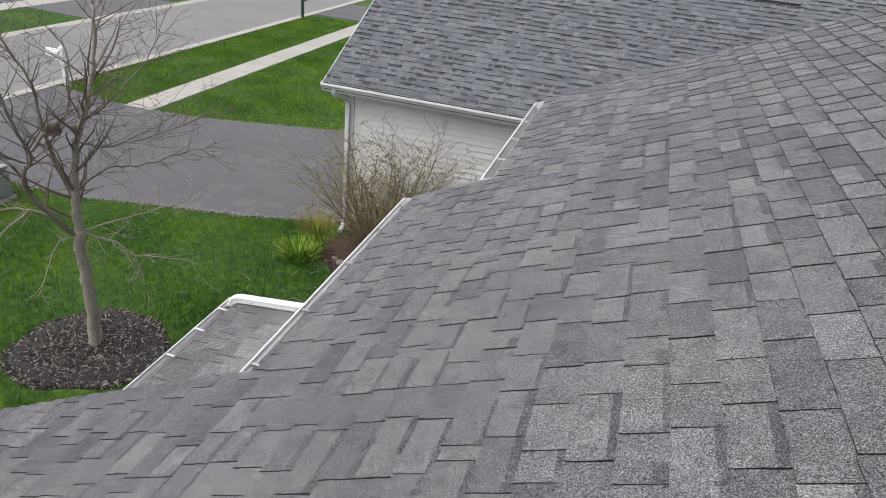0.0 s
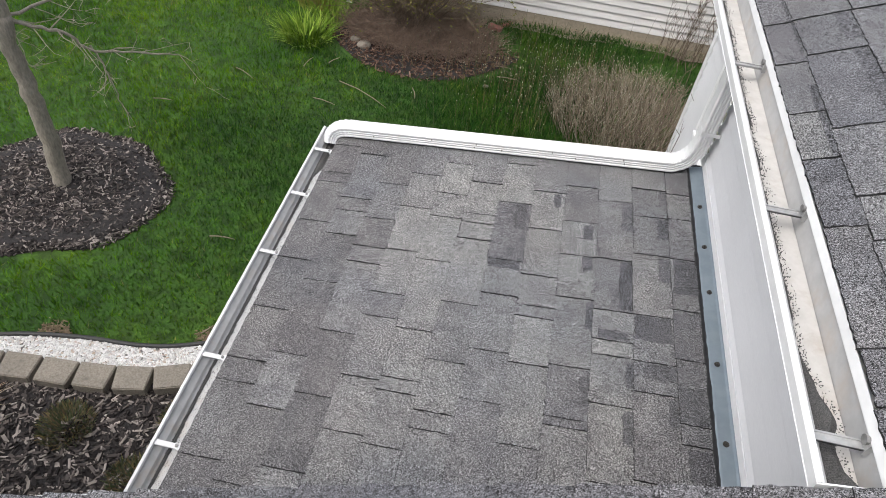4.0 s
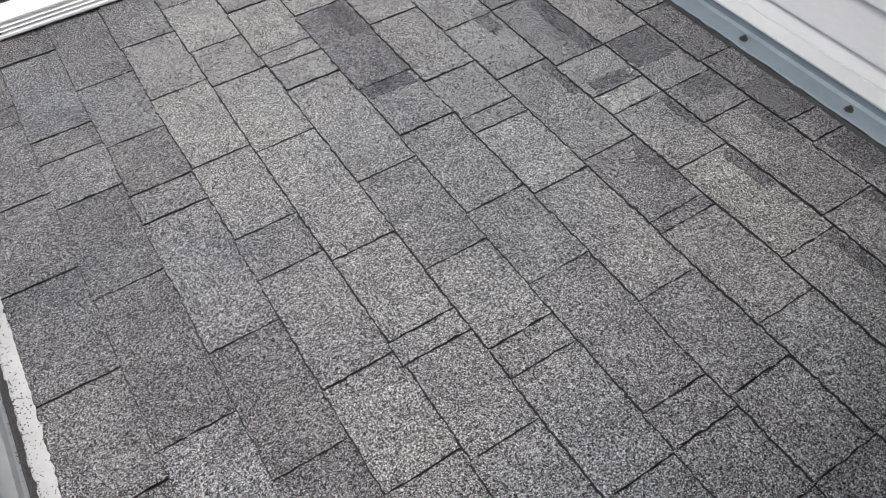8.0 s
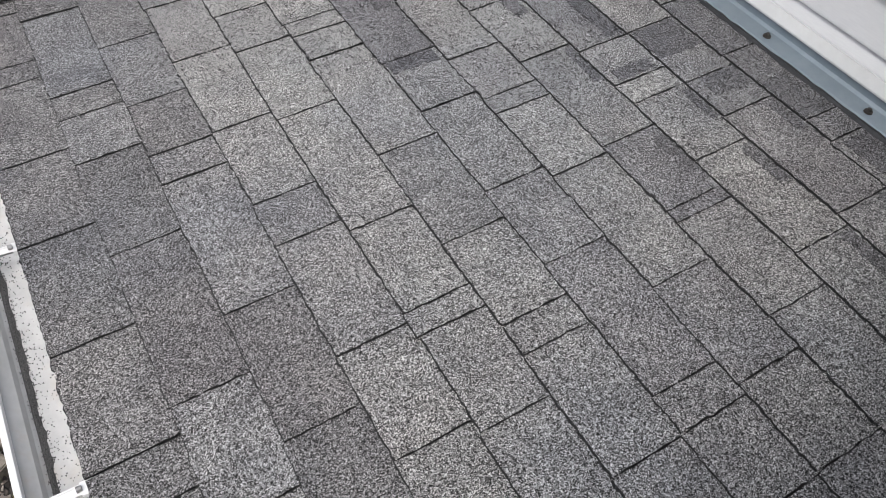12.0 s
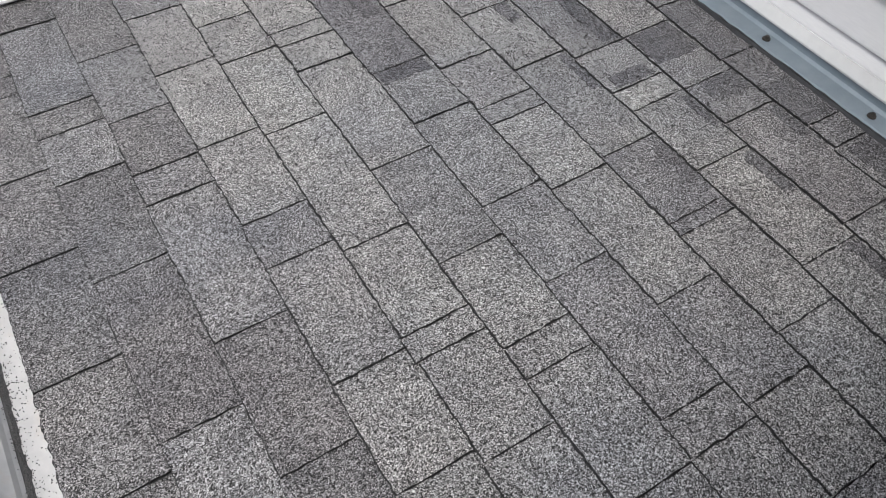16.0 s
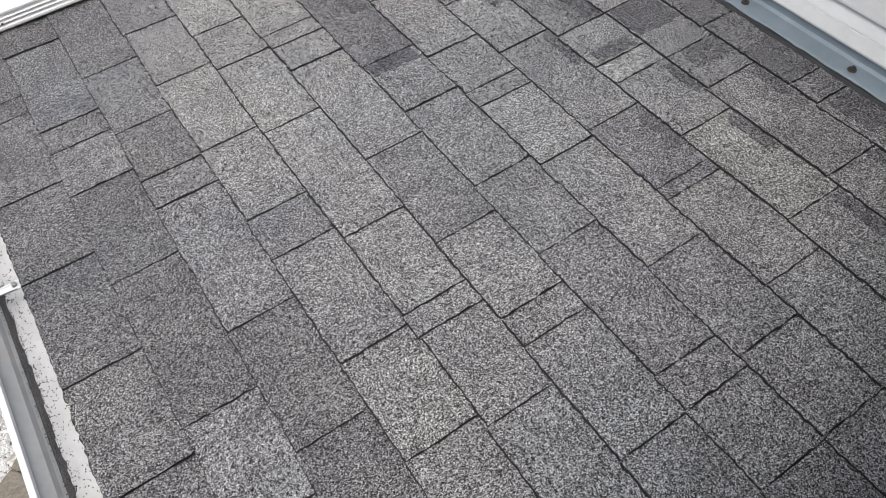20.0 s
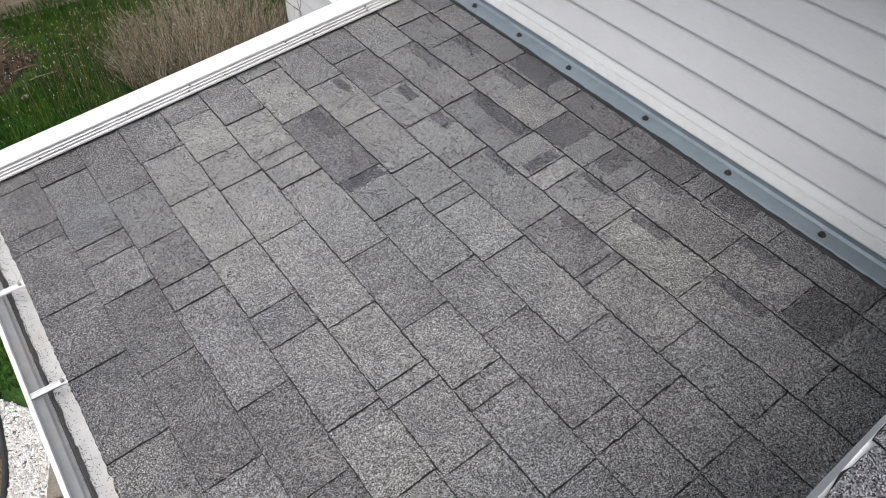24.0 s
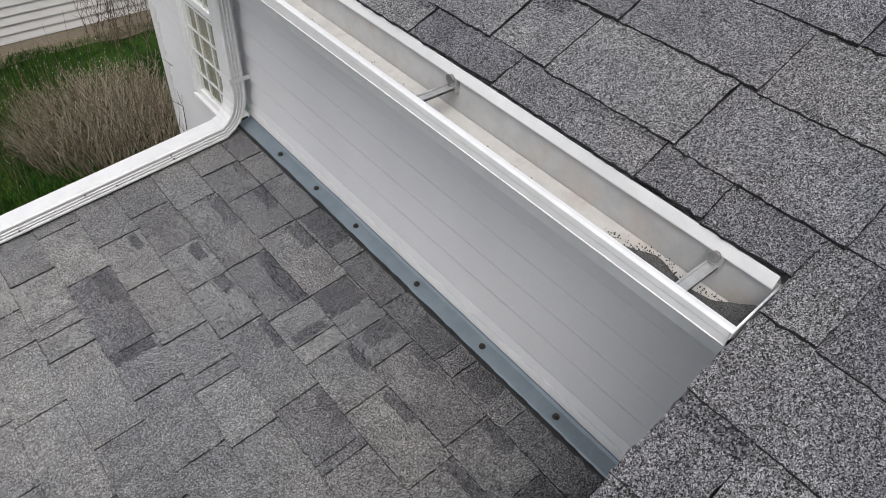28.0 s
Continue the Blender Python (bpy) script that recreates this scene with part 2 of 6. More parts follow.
DARK_METAL = surface("dark_bronze_metal", (0.030, 0.028, 0.026), (0.045, 0.042, 0.040), 60, 3, 0.5, 0.4)
BRICK = surface("red_brick", (0.30, 0.11, 0.085), (0.22, 0.085, 0.07), 60, 6, 0.9, bump=0.5)
RED_LENS = surface("red_lens", (0.35, 0.01, 0.01), (0.28, 0.01, 0.01), 60, 6, 0.2)
DARK_ROOM = surface("dim_interior", (0.055, 0.05, 0.045), (0.04, 0.038, 0.034), 3, 1, 0.9)
BLIND = surface("beige_blind", (0.42, 0.38, 0.31), (0.38, 0.34, 0.28), 60, 3, 0.6)


def tinted(name, stops, rough=0.85, patchy=False):
    """A colour of its own for each loose piece of one mesh."""
    m, n, l, b = shade(name, rough)
    geo = n.new("ShaderNodeNewGeometry")
    b.inputs["Specular IOR Level"].default_value = 0.05
    col = ramp(n, l, geo.outputs["Random Per Island"], *stops)
    if patchy:
        broad = noisy(n, l, 0.9, 4, 0.6)
        col = mixed(n, l, 0.95, col, ramp(n, l, broad, (0.34, (0.50, 0.68, 0.65)), (0.50, (0.90, 0.95, 1.0)), (0.66, (1.34, 1.14, 0.8))), "MULTIPLY")
        tufts = noisy(n, l, 7.0, 3, 0.6)
        col = mixed(n, l, 0.7, col, ramp(n, l, tufts, (0.36, (0.42, 0.52, 0.5)), (0.62, (1.22, 1.16, 1.1))), "MULTIPLY")
    l.new(col, b.inputs["Base Color"])
    return m


GRASS = tinted("grass_blades", ((0.0, (0.046, 0.116, 0.002)), (0.4, (0.084, 0.192, 0.003)), (0.75, (0.126, 0.250, 0.004)), (0.95, (0.16, 0.22, 0.03)), (1.0, (0.27, 0.22, 0.10))), 0.6, True)
CHIPS = tinted("mulch_chips", ((0.0, (0.016, 0.014, 0.014)), (0.4, (0.045, 0.039, 0.037)), (0.75, (0.115, 0.098, 0.09)), (1.0, (0.34, 0.30, 0.27))))
PEBBLE = tinted("white_pebbles", ((0.0, (0.44, 0.43, 0.42)), (0.4, (0.62, 0.615, 0.60)), (0.8, (0.76, 0.75, 0.74)), (1.0, (0.42, 0.34, 0.28))), 0.7)
STRAW = tinted("dry_stems", ((0.0, (0.10, 0.08, 0.055)), (0.5, (0.20, 0.165, 0.12)), (0.85, (0.31, 0.265, 0.20)), (1.0, (0.38, 0.36, 0.29))))
RUST_STRAW = tinted("rusty_dry_blades", ((0.0, (0.19, 0.085, 0.04)), (0.45, (0.30, 0.17, 0.085)), (0.7, (0.45, 0.36, 0.24)), (1.0, (0.55, 0.48, 0.36))))
FRESH = tinted("fresh_green_blades", ((0.0, (0.06, 0.11, 0.015)), (0.35, (0.12, 0.21, 0.022)), (0.8, (0.18, 0.28, 0.035)), (1.0, (0.29, 0.38, 0.07))), 0.5)
SEED = tinted("pale_buds", ((0.0, (0.28, 0.30, 0.17)), (0.5, (0.42, 0.42, 0.30)), (1.0, (0.54, 0.52, 0.42))))
BUD = tinted("olive_buds", ((0.0, (0.15, 0.15, 0.03)), (0.6, (0.24, 0.25, 0.06)), (1.0, (0.26, 0.17, 0.08))))
LITTER = tinted("brown_leaf_litter", ((0.0, (0.035, 0.022, 0.018)), (0.5, (0.100, 0.060, 0.046)), (1.0, (0.22, 0.15, 0.11))))
SHRUBLET = tinted("grey_green_sprigs", ((0.0, (0.05, 0.065, 0.03)), (0.5, (0.09, 0.10, 0.055)), (0.8, (0.15, 0.10, 0.06)), (1.0, (0.20, 0.17, 0.07))))

TALL_GRASS = tinted("lush_dark_grass", ((0.0, (0.020, 0.060, 0.011)), (0.5, (0.036, 0.094, 0.016)), (0.9, (0.062, 0.140, 0.020)), (1.0, (0.16, 0.19, 0.05))), 0.6, True)

GLASS, gn, gl, gb = shade("window_glass", 0.03)
gb.inputs["Base Color"].default_value = (0.9, 0.95, 0.93, 1)
gb.inputs["Transmission Weight"].default_value = 1.0
gb.inputs["IOR"].default_value = 1.45


# ---- building helpers ----
def link(name, me, material, parent=None, label="", smooth=False):
    ob = new(name, me)
    if material is not None and not me.materials:
        me.materials.append(material)
    if smooth:
        me.polygons.foreach_set("use_smooth", [True] * len(me.polygons))
    if parent is not None:
        ob.parent = parent
    if label:
        ob["label"] = label
    return ob


def part(name, bm, material, parent=None, label="", smooth=False):
    bmesh.ops.recalc_face_normals(bm, faces=bm.faces)
    me = bpy.data.meshes.new(name)
    bm.to_mesh(me)
    bm.free()
    return link(name, me, material, parent, label, smooth)


def solid(name, verts, faces, material, parent=None, label="", smooth=False):
    me = bpy.data.meshes.new(name)
    me.from_pydata(verts, [], faces)
    me.update()
    return link(name, me, material, parent, label, smooth)


def thing(name, label, category, group="", kind="", at=(0, 0, 0)):
    ob = new(name)
    ob.location = at
    ob.empty_display_size = 0.1
    return tagged(ob, label, category, group, kind)


def box(bm, lo, hi, bevel=0.0, turn=None):
    c, d = (Vector(lo) + Vector(hi)) / 2, Vector(hi) - Vector(lo)
    made = bmesh.ops.create_cube(bm, size=1.0, matrix=Matrix.Diagonal((*d, 1)))["verts"]
    if bevel:
        edges = list({e for v in made for e in v.link_edges})
        made = list({v for f in bmesh.ops.bevel(bm, geom=edges, offset=bevel, segments=2, affect="EDGES", profile=0.6)["faces"] for v in f.verts} | {v for v in made if v.is_valid})
    m = Matrix.Translation(c) @ (turn or Matrix.Identity(4))
    bmesh.ops.transform(bm, matrix=m, verts=made)
    return made


def block(name, lo, hi, material, parent=None, bevel=0.0, label="", turn=None):
    bm = bmesh.new()
    box(bm, lo, hi, bevel, turn)
    return part(name, bm, material, parent, label)


def prism(bm, profile, axis, a, b, skew=0.0):
    """A closed profile drawn out along the x or y axis from a to b."""
    def at(t, u, v):
        return (t, u, v) if axis == "x" else (u, t, v)
    one = [bm.verts.new(at(a, u, v)) for u, v in profile]
    two = [bm.verts.new(at(b + skew * u, u, v)) for u, v in profile]
    k = len(profile)
    for i in range(k):
        bm.faces.new((one[i], one[(i + 1) % k], two[(i + 1) % k], two[i]))
    bm.faces.new(one[::-1])
    bm.faces.new(two)


def sheet(bm, line, axis, a, b, thick=0.0025):
    """An open profile of bent metal sheet, with thickness."""
    line = [Vector(p) for p in line]
    off = []
    for i, p in enumerate(line):
        d = (line[min(i + 1, len(line) - 1)] - line[max(i - 1, 0)]).normalized()
        off.append(p + Vector((-d.y, d.x)) * thick)
    prism(bm, [tuple(p) for p in line] + [tuple(p) for p in reversed(off)], axis, a, b)


def sweep(bm, path, profile, up=(0, 0, 1), scale=None):
    """A closed profile carried along a path of points."""
    path = [Vector(p) for p in path]
    rings, side = [], None
    for i, p in enumerate(path):
        d = (path[min(i + 1, len(path) - 1)] - path[max(i - 1, 0)]).normalized()
        side = d.cross(Vector(up)) if side is None else side - d * side.dot(d)
        side.normalize()
        top = side.cross(d)
        k = scale[i] if scale else 1.0
        rings.append([bm.verts.new(p + side * u * k + top * v * k) for u, v in profile])
    m = len(profile)
    for a, b in zip(rings, rings[1:]):
        for i in range(m):
            bm.faces.new((a[i], a[(i + 1) % m], b[(i + 1) % m], b[i]))
    bm.faces.new(rings[0][::-1])
    bm.faces.new(rings[-1])


def tube(verts, faces, path, radii, sides=5):
    """Adds a tapered limb to lists of vertices and faces."""
    start, side = len(verts), None
    for i, p in enumerate(path):
        d = (path[min(i + 1, len(path) - 1)] - path[max(i - 1, 0)]).normalized()
        if side is None:
            side = d.orthogonal().normalized()
        side = (side - d * side.dot(d)).normalized()
        other = d.cross(side)
        for k in range(sides):
            w = 2 * math.pi * k / sides
            verts.append(p + (side * math.cos(w) + other * math.sin(w)) * radii[i])
    for i in range(len(path) - 1):
        for k in range(sides):
            a, b = start + i * sides + k, start + i * sides + (k + 1) % sides
            faces.append((a, b, b + sides, a + sides))
    faces.append(tuple(start + (len(path) - 1) * sides + k for k in range(sides)))


def ring(radius, sides):
    return [(radius * math.cos(2 * math.pi * k / sides), radius * math.sin(2 * math.pi * k / sides)) for k in range(sides)]


# ---- ground ----
def flat(name, points, z, material, label, category, thick=0.0):
    n = len(points)
    verts = [(x, y, z) for x, y in points]
    faces = [tuple(range(n))]
    if thick:
        verts += [(x, y, z - thick) for x, y in points]
        faces += [(i, i + n, (i + 1) % n + n, (i + 1) % n) for i in range(n)]
    ob = solid(name, verts, faces, material)
    return tagged(ob, label, category, kind="structure")


bm = bmesh.new()
bmesh.ops.create_grid(bm, x_segments=60, y_segments=60, size=600)
ground = tagged(part("ground", bm, TURF), "green spring lawn running out to the street", "lawn", kind="structure")
ground.location = (0, 0, -0.012)

DRIVE = [(-3.3, 8.75), (-4.2, 8.25), (-5.5, 7.8), (-6.45, 7.58), (-9.2, 6.92), (-12.1, 7.02), (-14.75, 6.93),
         (-14.75, 12.75), (-12.0, 12.3), (-10.0, 12.45), (-6.1, 13.6), (-3.3, 14.4)]
flat("driveway", DRIVE, 0.012, ASPHALT, "dark grey asphalt driveway with worn pale patches", "driveway", 0.05)
flat("road", [(-20.5, -200), (-14.95, -200), (-14.95, 260), (-20.5, 260)], -0.004, STREET, "light grey asphalt street between concrete kerbs", "street", 0.05)
for i, (x0, x1, x2) in enumerate(((-14.72, -14.86, -15.15), (-20.82, -20.66, -20.4))):
    bm = bmesh.new()
    for y0 in range(-30, 60, 3):
        prism(bm, [(x0, -0.1), (x0, 0.035), (x1, 0.03), (x2, 0.004), (x2, -0.1)], "y", y0 + 0.006, y0 + 3 - 0.006)
    tagged(part("kerb_%d" % (i + 1), bm, CONCRETE), "pale rolled concrete kerb beside the street", "kerb", kind="structure")
pavement = tagged(thing("pavement", "", ""), "pale concrete footpath slabs crossing the lawn", "pavement", kind="structure")
for y0, y1 in [(12.32 + 1.3 * k, 12.32 + 1.3 * k + 1.285) for k in range(13)] + [(6.98 - 1.3 * k - 1.285, 6.98 - 1.3 * k) for k in range(8)]:
    block("slab", (-12.06, y0, -0.06), (-11.18, y1, 0.02 + random.uniform(-0.004, 0.004)), CONCRETE, pavement, 0.008)
far_pavement = tagged(thing("pavement_far", "", ""), "pale concrete footpath across the street", "pavement", kind="structure")
for k in range(12):
    block("slab", (-25.3, 16.5 + 1.3 * k, -0.06), (-24.2, 16.5 + 1.3 * k + 1.28, 0.02), CONCRETE, far_pavement, 0.008)
flat("driveway_opposite", [(-20.8, 10.6), (-20.8, 16.3), (-24.0, 16.0), (-34, 16.0), (-34, 10.9)], 0.01, STREET, "grey asphalt driveway across the street", "driveway", 0.05)
flat("driveway_neighbour", [(-14.8, 29.5), (-4, 29.8), (-4, 33.6), (-14.8, 34.0)], 0.012, ASPHALT, "dark asphalt driveway of the next house", "driveway", 0.05)
flat("driveway_beyond", [(-20.8, 21.0), (-20.8, 27.0), (-34, 26.0), (-34, 21.5)], 0.011, ASPHALT, "dark asphalt driveway across the street", "driveway", 0.05)

# ---- roofs: planes and shingle courses ----
EXPOSURE = 0.143


class Slope:
    """A roof plane: corner point, the way along its courses, the way up its slope."""
    def __init__(self, at, along, up):
        self.at, self.along, self.up = Vector(at), Vector(along).normalized(), Vector(up).normalized()
        self.out = self.along.cross(self.up)
        if self.out.z < 0:
            self.out.negate()

    def tab(self, a0, a1, s0, s1, lift, a0t=None, a1t=None, thin=0.0055, top=0.0012, heel=0.0, worn=0.001):
        """Corners of one tab: along from a0 to a1, up the slope from s0 to s1, its butt edge raised, its first end by heel more."""
        a0t, a1t = a0 if a0t is None else a0t, a1 if a1t is None else a1t
        low = []
        for a, s, h in ((a0, s0, lift + heel), (a1, s0, lift), (a1t, s1, top), (a0t, s1, top + heel * 0.7)):
            low.append(self.at + self.along * a + self.up * s + self.out * h)
        deep = [p - self.out * thin for p in low]
        deep[0] -= self.up * worn + self.along * 0.0006
        deep[1] -= self.up * worn
        return low + deep


TAB_FACES = [(0, 1, 2, 3), (0, 4, 5, 1), (1, 5, 6, 2), (3, 7, 4, 0), (2, 6, 7, 3)]
MAIN_M, MAIN_C = 0.467, 4.042
c, s = 1 / math.hypot(1, MAIN_M), MAIN_M / math.hypot(1, MAIN_M)
MAIN = Slope((-0.137, 0, MAIN_C - 0.137 * MAIN_M), (0, 1, 0), (c, 0, s))
PORCH_STEP = 0.1411
PORCH = Slope((-1.685, 0, 2.968 - 1.685 / 6), (0, 1, 0), (1, 0, 1 / 6))
WING_M, WING_C = 0.467 * 1.4, 2.8315
WING = Slope((0, -0.68, WING_C + WING_M * (0.68 - 0.71)), (1, 0, 0), (0, -1, WING_M))
GARAGE = Slope((0, 7.83, 2.985), (1, 0, 0), (0, 1, 0.5))


def rake_y(x):
    """The cut edge of the lower main roof runs a little aslant."""
    d = x + 0.19
    return -0.641 - 0.023 * d * d


def main_ends(x):
    """The stretch of y that the main roof covers at x."""
    y0 = max(-7.0, -0.71 - (x + 2.592) / 1.4)
    return y0, (rake_y(x) if x < -0.19 else 1.75 if x < 0.385 else 4.3)


roof_main = tagged(thing("roof_main", "", ""), "grey architectural asphalt shingle roof, steep and weathered", "roof", kind="structure")
roof_porch = tagged(thing("roof_porch", "", ""), "low porch roof of grey asphalt shingles below the upper gutter", "roof", kind="structure")
roof_wing = tagged(thing("roof_wing", "", ""), "grey shingled wing roof meeting the main slope in a valley", "roof", kind="structure")
roof_garage = tagged(thing("roof_garage", "", ""), "blue-grey shingled gable roof over the garage", "roof", kind="structure")


def deck(name, corners, thick, parent, material=DECK):
    n = len(corners)
    verts = [Vector(p) - Vector((0, 0, 0.012)) for p in corners] + [Vector(p) - Vector((0, 0, thick)) for p in corners]
    faces = [tuple(range(n)), tuple(range(2 * n - 1, n - 1, -1))] + [(i, i + n, (i + 1) % n + n, (i + 1) % n) for i in range(n)]
    return solid(name, verts, faces, material, parent)


def on_main(x, y):
    return (x, y, MAIN_C + MAIN_M * x)


RIDGE_X = 5.6
deck("deck", [on_main(x, y) for x, y in ((-2.60, rake_y(-2.60) - 0.016), (-0.165, -0.66), (-0.165, 1.735), (0.425, 1.735), (0.425, 4.285), (RIDGE_X, 4.285), (RIDGE_X, -6.9), (6.06 - 2.592 + 0.2, -7.0))], 0.16, roof_main)
deck("back_slope", [(RIDGE_X, -7, MAIN_C + MAIN_M * RIDGE_X), (RIDGE_X, 4.285, MAIN_C + MAIN_M * RIDGE_X), (13, 4.285, 3.2), (13, -7, 3.2)], 0.16, roof_main, SHINGLES_FAR)
deck("deck", [(-1.69, -0.95, 2.686), (-1.69, 1.50, 2.686), (0.03, 1.44, 2.973), (0.03, -0.95, 2.973)], 0.14, roof_porch)
deck("deck", [(-9, -0.685, WING_C - WING_M * 0.025), (-2.627, -0.685, WING_C - WING_M * 0.025), (6.1, -6.92, WING_C + WING_M * 6.21), (-9, -6.92, WING_C + WING_M * 6.21)], 0.15, roof_wing)
deck("deck", [(-3.9, 7.83, 2.985), (9, 7.83, 2.985), (9, 12.1, 5.12), (-3.9, 12.1, 5.12)], 0.14, roof_garage)
deck("back_slope", [(-3.9, 12.1, 5.12), (9, 12.1, 5.12), (9, 16.4, 2.97), (-3.9, 16.4, 2.97)], 0.14, roof_garage, SHINGLES_BLUE)


# ---- walls of the house ----
def lap_profile(u, v0, v1, side, out=0.017):
    """A lapped board: its lower edge stands out, with a rolled butt. side: the way that the wall faces."""
    return [(u, v0 + 0.006), (u + side * (out - 0.004), v0 + 0.004), (u + side * (out - 0.001), v0), (u + side * out, v0 + 0.002), (u + side * out, v0 + 0.006), (u + side * 0.001, v1 + 0.004), (u, v1 + 0.004)]


def boards(parent, axis, u, side, a, b, z0, z1, step, material, out=0.017):
    z = z0
    while z < z1 - 0.01:
        bm = bmesh.new()
        prism(bm, lap_profile(u, z, min(z + step, z1), side, out), axis, a, b)
        part("board", bm, material, parent)
        z += step


def wall(name, lo, hi, label, material=VINYL):
    return tagged(block(name, lo, hi, material), label, "wall", kind="structure")


w1 = wall("wall_upper", (0.035, -0.95, 0.0), (0.20, 1.43, 3.86), "house wall with white lapped vinyl siding above the porch roof")
boards(w1, "y", 0.035, -1, -0.95, 1.40, 3.080, 3.86, 0.0998, VINYL)
bm = bmesh.new()
prism(bm, [(0.034, 3.010), (0.012, 3.010), (0.010, 3.015), (0.013, 3.044), (0.034, 3.044)], "y", -0.95, 1.405)
boards(w1, "y", 0.035, -1, -0.95, 1.40, 3.042, 3.082, 0.041, VINYL, 0.019)
part("starter_trim", bm, WHITE, w1, "white trim under the lowest board")
w2 = wall("wall_window", (0.49, 1.43, 0.0), (0.62, 2.02, 4.0), "set-back house wall with white lapped siding")
w2b = wall("wall_window_far", (0.49, 3.18, 0.0), (0.62, 3.70, 4.0), "white lapped siding beside a window")
w2c = wall("wall_window_sill", (0.49, 2.02, 0.0), (0.62, 3.18, 2.03), "white lapped siding below a window")
w2d = wall("wall_window_head", (0.49, 2.02, 3.35), (0.62, 3.18, 4.0), "white lapped siding above a window")
boards(w2, "y", 0.49, -1, 1.44, 1.95, 0.30, 4.0, 0.1016, VINYL)
boards(w2b, "y", 0.49, -1, 3.22, 3.66, 0.30, 4.0, 0.1016, VINYL)
boards(w2c, "y", 0.49, -1, 1.95, 3.22, 0.30, 2.0, 0.1016, VINYL)
wall("wall_return", (0.20, 1.30, 0.0), (0.49, 1.43, 4.0), "white siding on the corner of the house")
bm = bmesh.new()
prism(bm, [(0.5, 0.0), (0.5, 4.08), (RIDGE_X, 6.46), (12.9, 3.05), (12.9, 0.0)], "y", 3.70, 3.85)
tagged(part("wall_gable_far", bm, VINYL), "gable wall of the house with white siding", "wall", kind="structure")
for name, u0, u1, a0, a1 in (("corner_trim_1", 0.468, 0.505, 3.66, 3.735),):
    tagged(block(name, (u0, a0, 0.2), (u1, a1, 4.1), WHITE, bevel=0.004), "white corner post of the siding", "trim", kind="structure")
wall("wall_wing_end", (-2.30, -0.95, 0.0), (0.035, -0.83, 2.80), "wall of the house wing under the eave")
wall("wall_wing_end_upper", (-1.9, -0.95, 2.80), (0.20, -0.83, 3.05), "wall above the porch roof under the eave")
wall("wall_wing_front", (-9.0, -1.05, 0.0), (-2.30, -0.95, 2.55), "front wall of the house wing with white siding")
wall("wall_porch", (-0.05, -0.83, 0.0), (0.035, 1.43, 2.80), "house wall under the porch roof")
bm = bmesh.new()
prism(bm, [(-9.0, 0.0), (-9.0, 6.65), (5.6, 6.50), (12.9, 3.05), (12.9, 0.0)], "y", -6.90, -6.80)
tagged(part("wall_south", bm, VINYL), "rear wall of the house", "wall", kind="structure")
wall("wall_east", (12.8, -7.0, 0.0), (13.0, 4.28, 3.1), "side wall of the house")
bm = bmesh.new()
prism(bm, [(-0.95, 0.0), (-0.95, 2.70), (-6.8, 6.55), (-6.8, 0.0)], "x", -9.0, -8.9)
tagged(part("wall_west", bm, VINYL), "end wall of the house wing", "wall", kind="structure")

# rake edges of metal along the cut ends of the roof
def rake_edge(name, x0, x1, y_at, parent):
    bm = bmesh.new()
    for k in range(6):
        xa, xb = (x0 + (x1 - x0) * t / 6 for t in (k, k + 1))
        za, zb = MAIN_C + MAIN_M * xa, MAIN_C + MAIN_M * xb
        prism(bm, [(xa, za - 0.012), (xb, zb - 0.012), (xb, zb - 0.008), (xa, za - 0.008)], "y", -0.05, 0.002)
        prism(bm, [(xa, za - 0.17), (xb, zb - 0.17), (xb, zb - 0.0085), (xa, za - 0.0085)], "y", -0.002, 0.002)
    for v in bm.verts:
        v.co.y += y_at(v.co.x)
    return part(name, bm, WHITE, parent, "white metal edging")


rake_edge("drip_edge", -2.52, -0.165, lambda x: rake_y(x) + (-0.0025 if x < -0.7 else -0.007), roof_main)
rake_edge("drip_edge", -0.20, 0.375, lambda x: 1.738, roof_main)
rake_edge("drip_edge", 0.375, RIDGE_X, lambda x: 4.29, roof_main)
for name, x0, x1, y0, y1 in (("fascia_1", -0.197, -0.15, -0.640, 1.735), ("fascia_2", 0.404, 0.43, 1.75, 4.28)):
    z = MAIN_C + MAIN_M * x0
    tagged(block(name, (x0, y0, z - 0.20), (x1, y1, z - 0.03), WHITE), "white metal fascia under the eave", "fascia", kind="structure")
tagged(block("soffit_1", (-0.175, -0.64, 3.76), (0.04, 1.73, 3.785), WHITE), "white soffit under the eave", "soffit", kind="structure")
tagged(block("soffit_2", (0.40, 1.75, 4.02), (0.50, 4.28, 4.04), WHITE), "white soffit under the eave", "soffit", kind="structure")
tagged(block("fascia_3", (-1.70, -0.83, 2.52), (-1.675, 1.50, 2.66), WHITE), "white fascia under the porch eave", "fascia", kind="structure")
tagged(block("fascia_4", (-9.0, -0.725, 2.56), (-2.6, -0.697, 2.76), WHITE), "white fascia under the wing eave", "fascia", kind="structure")


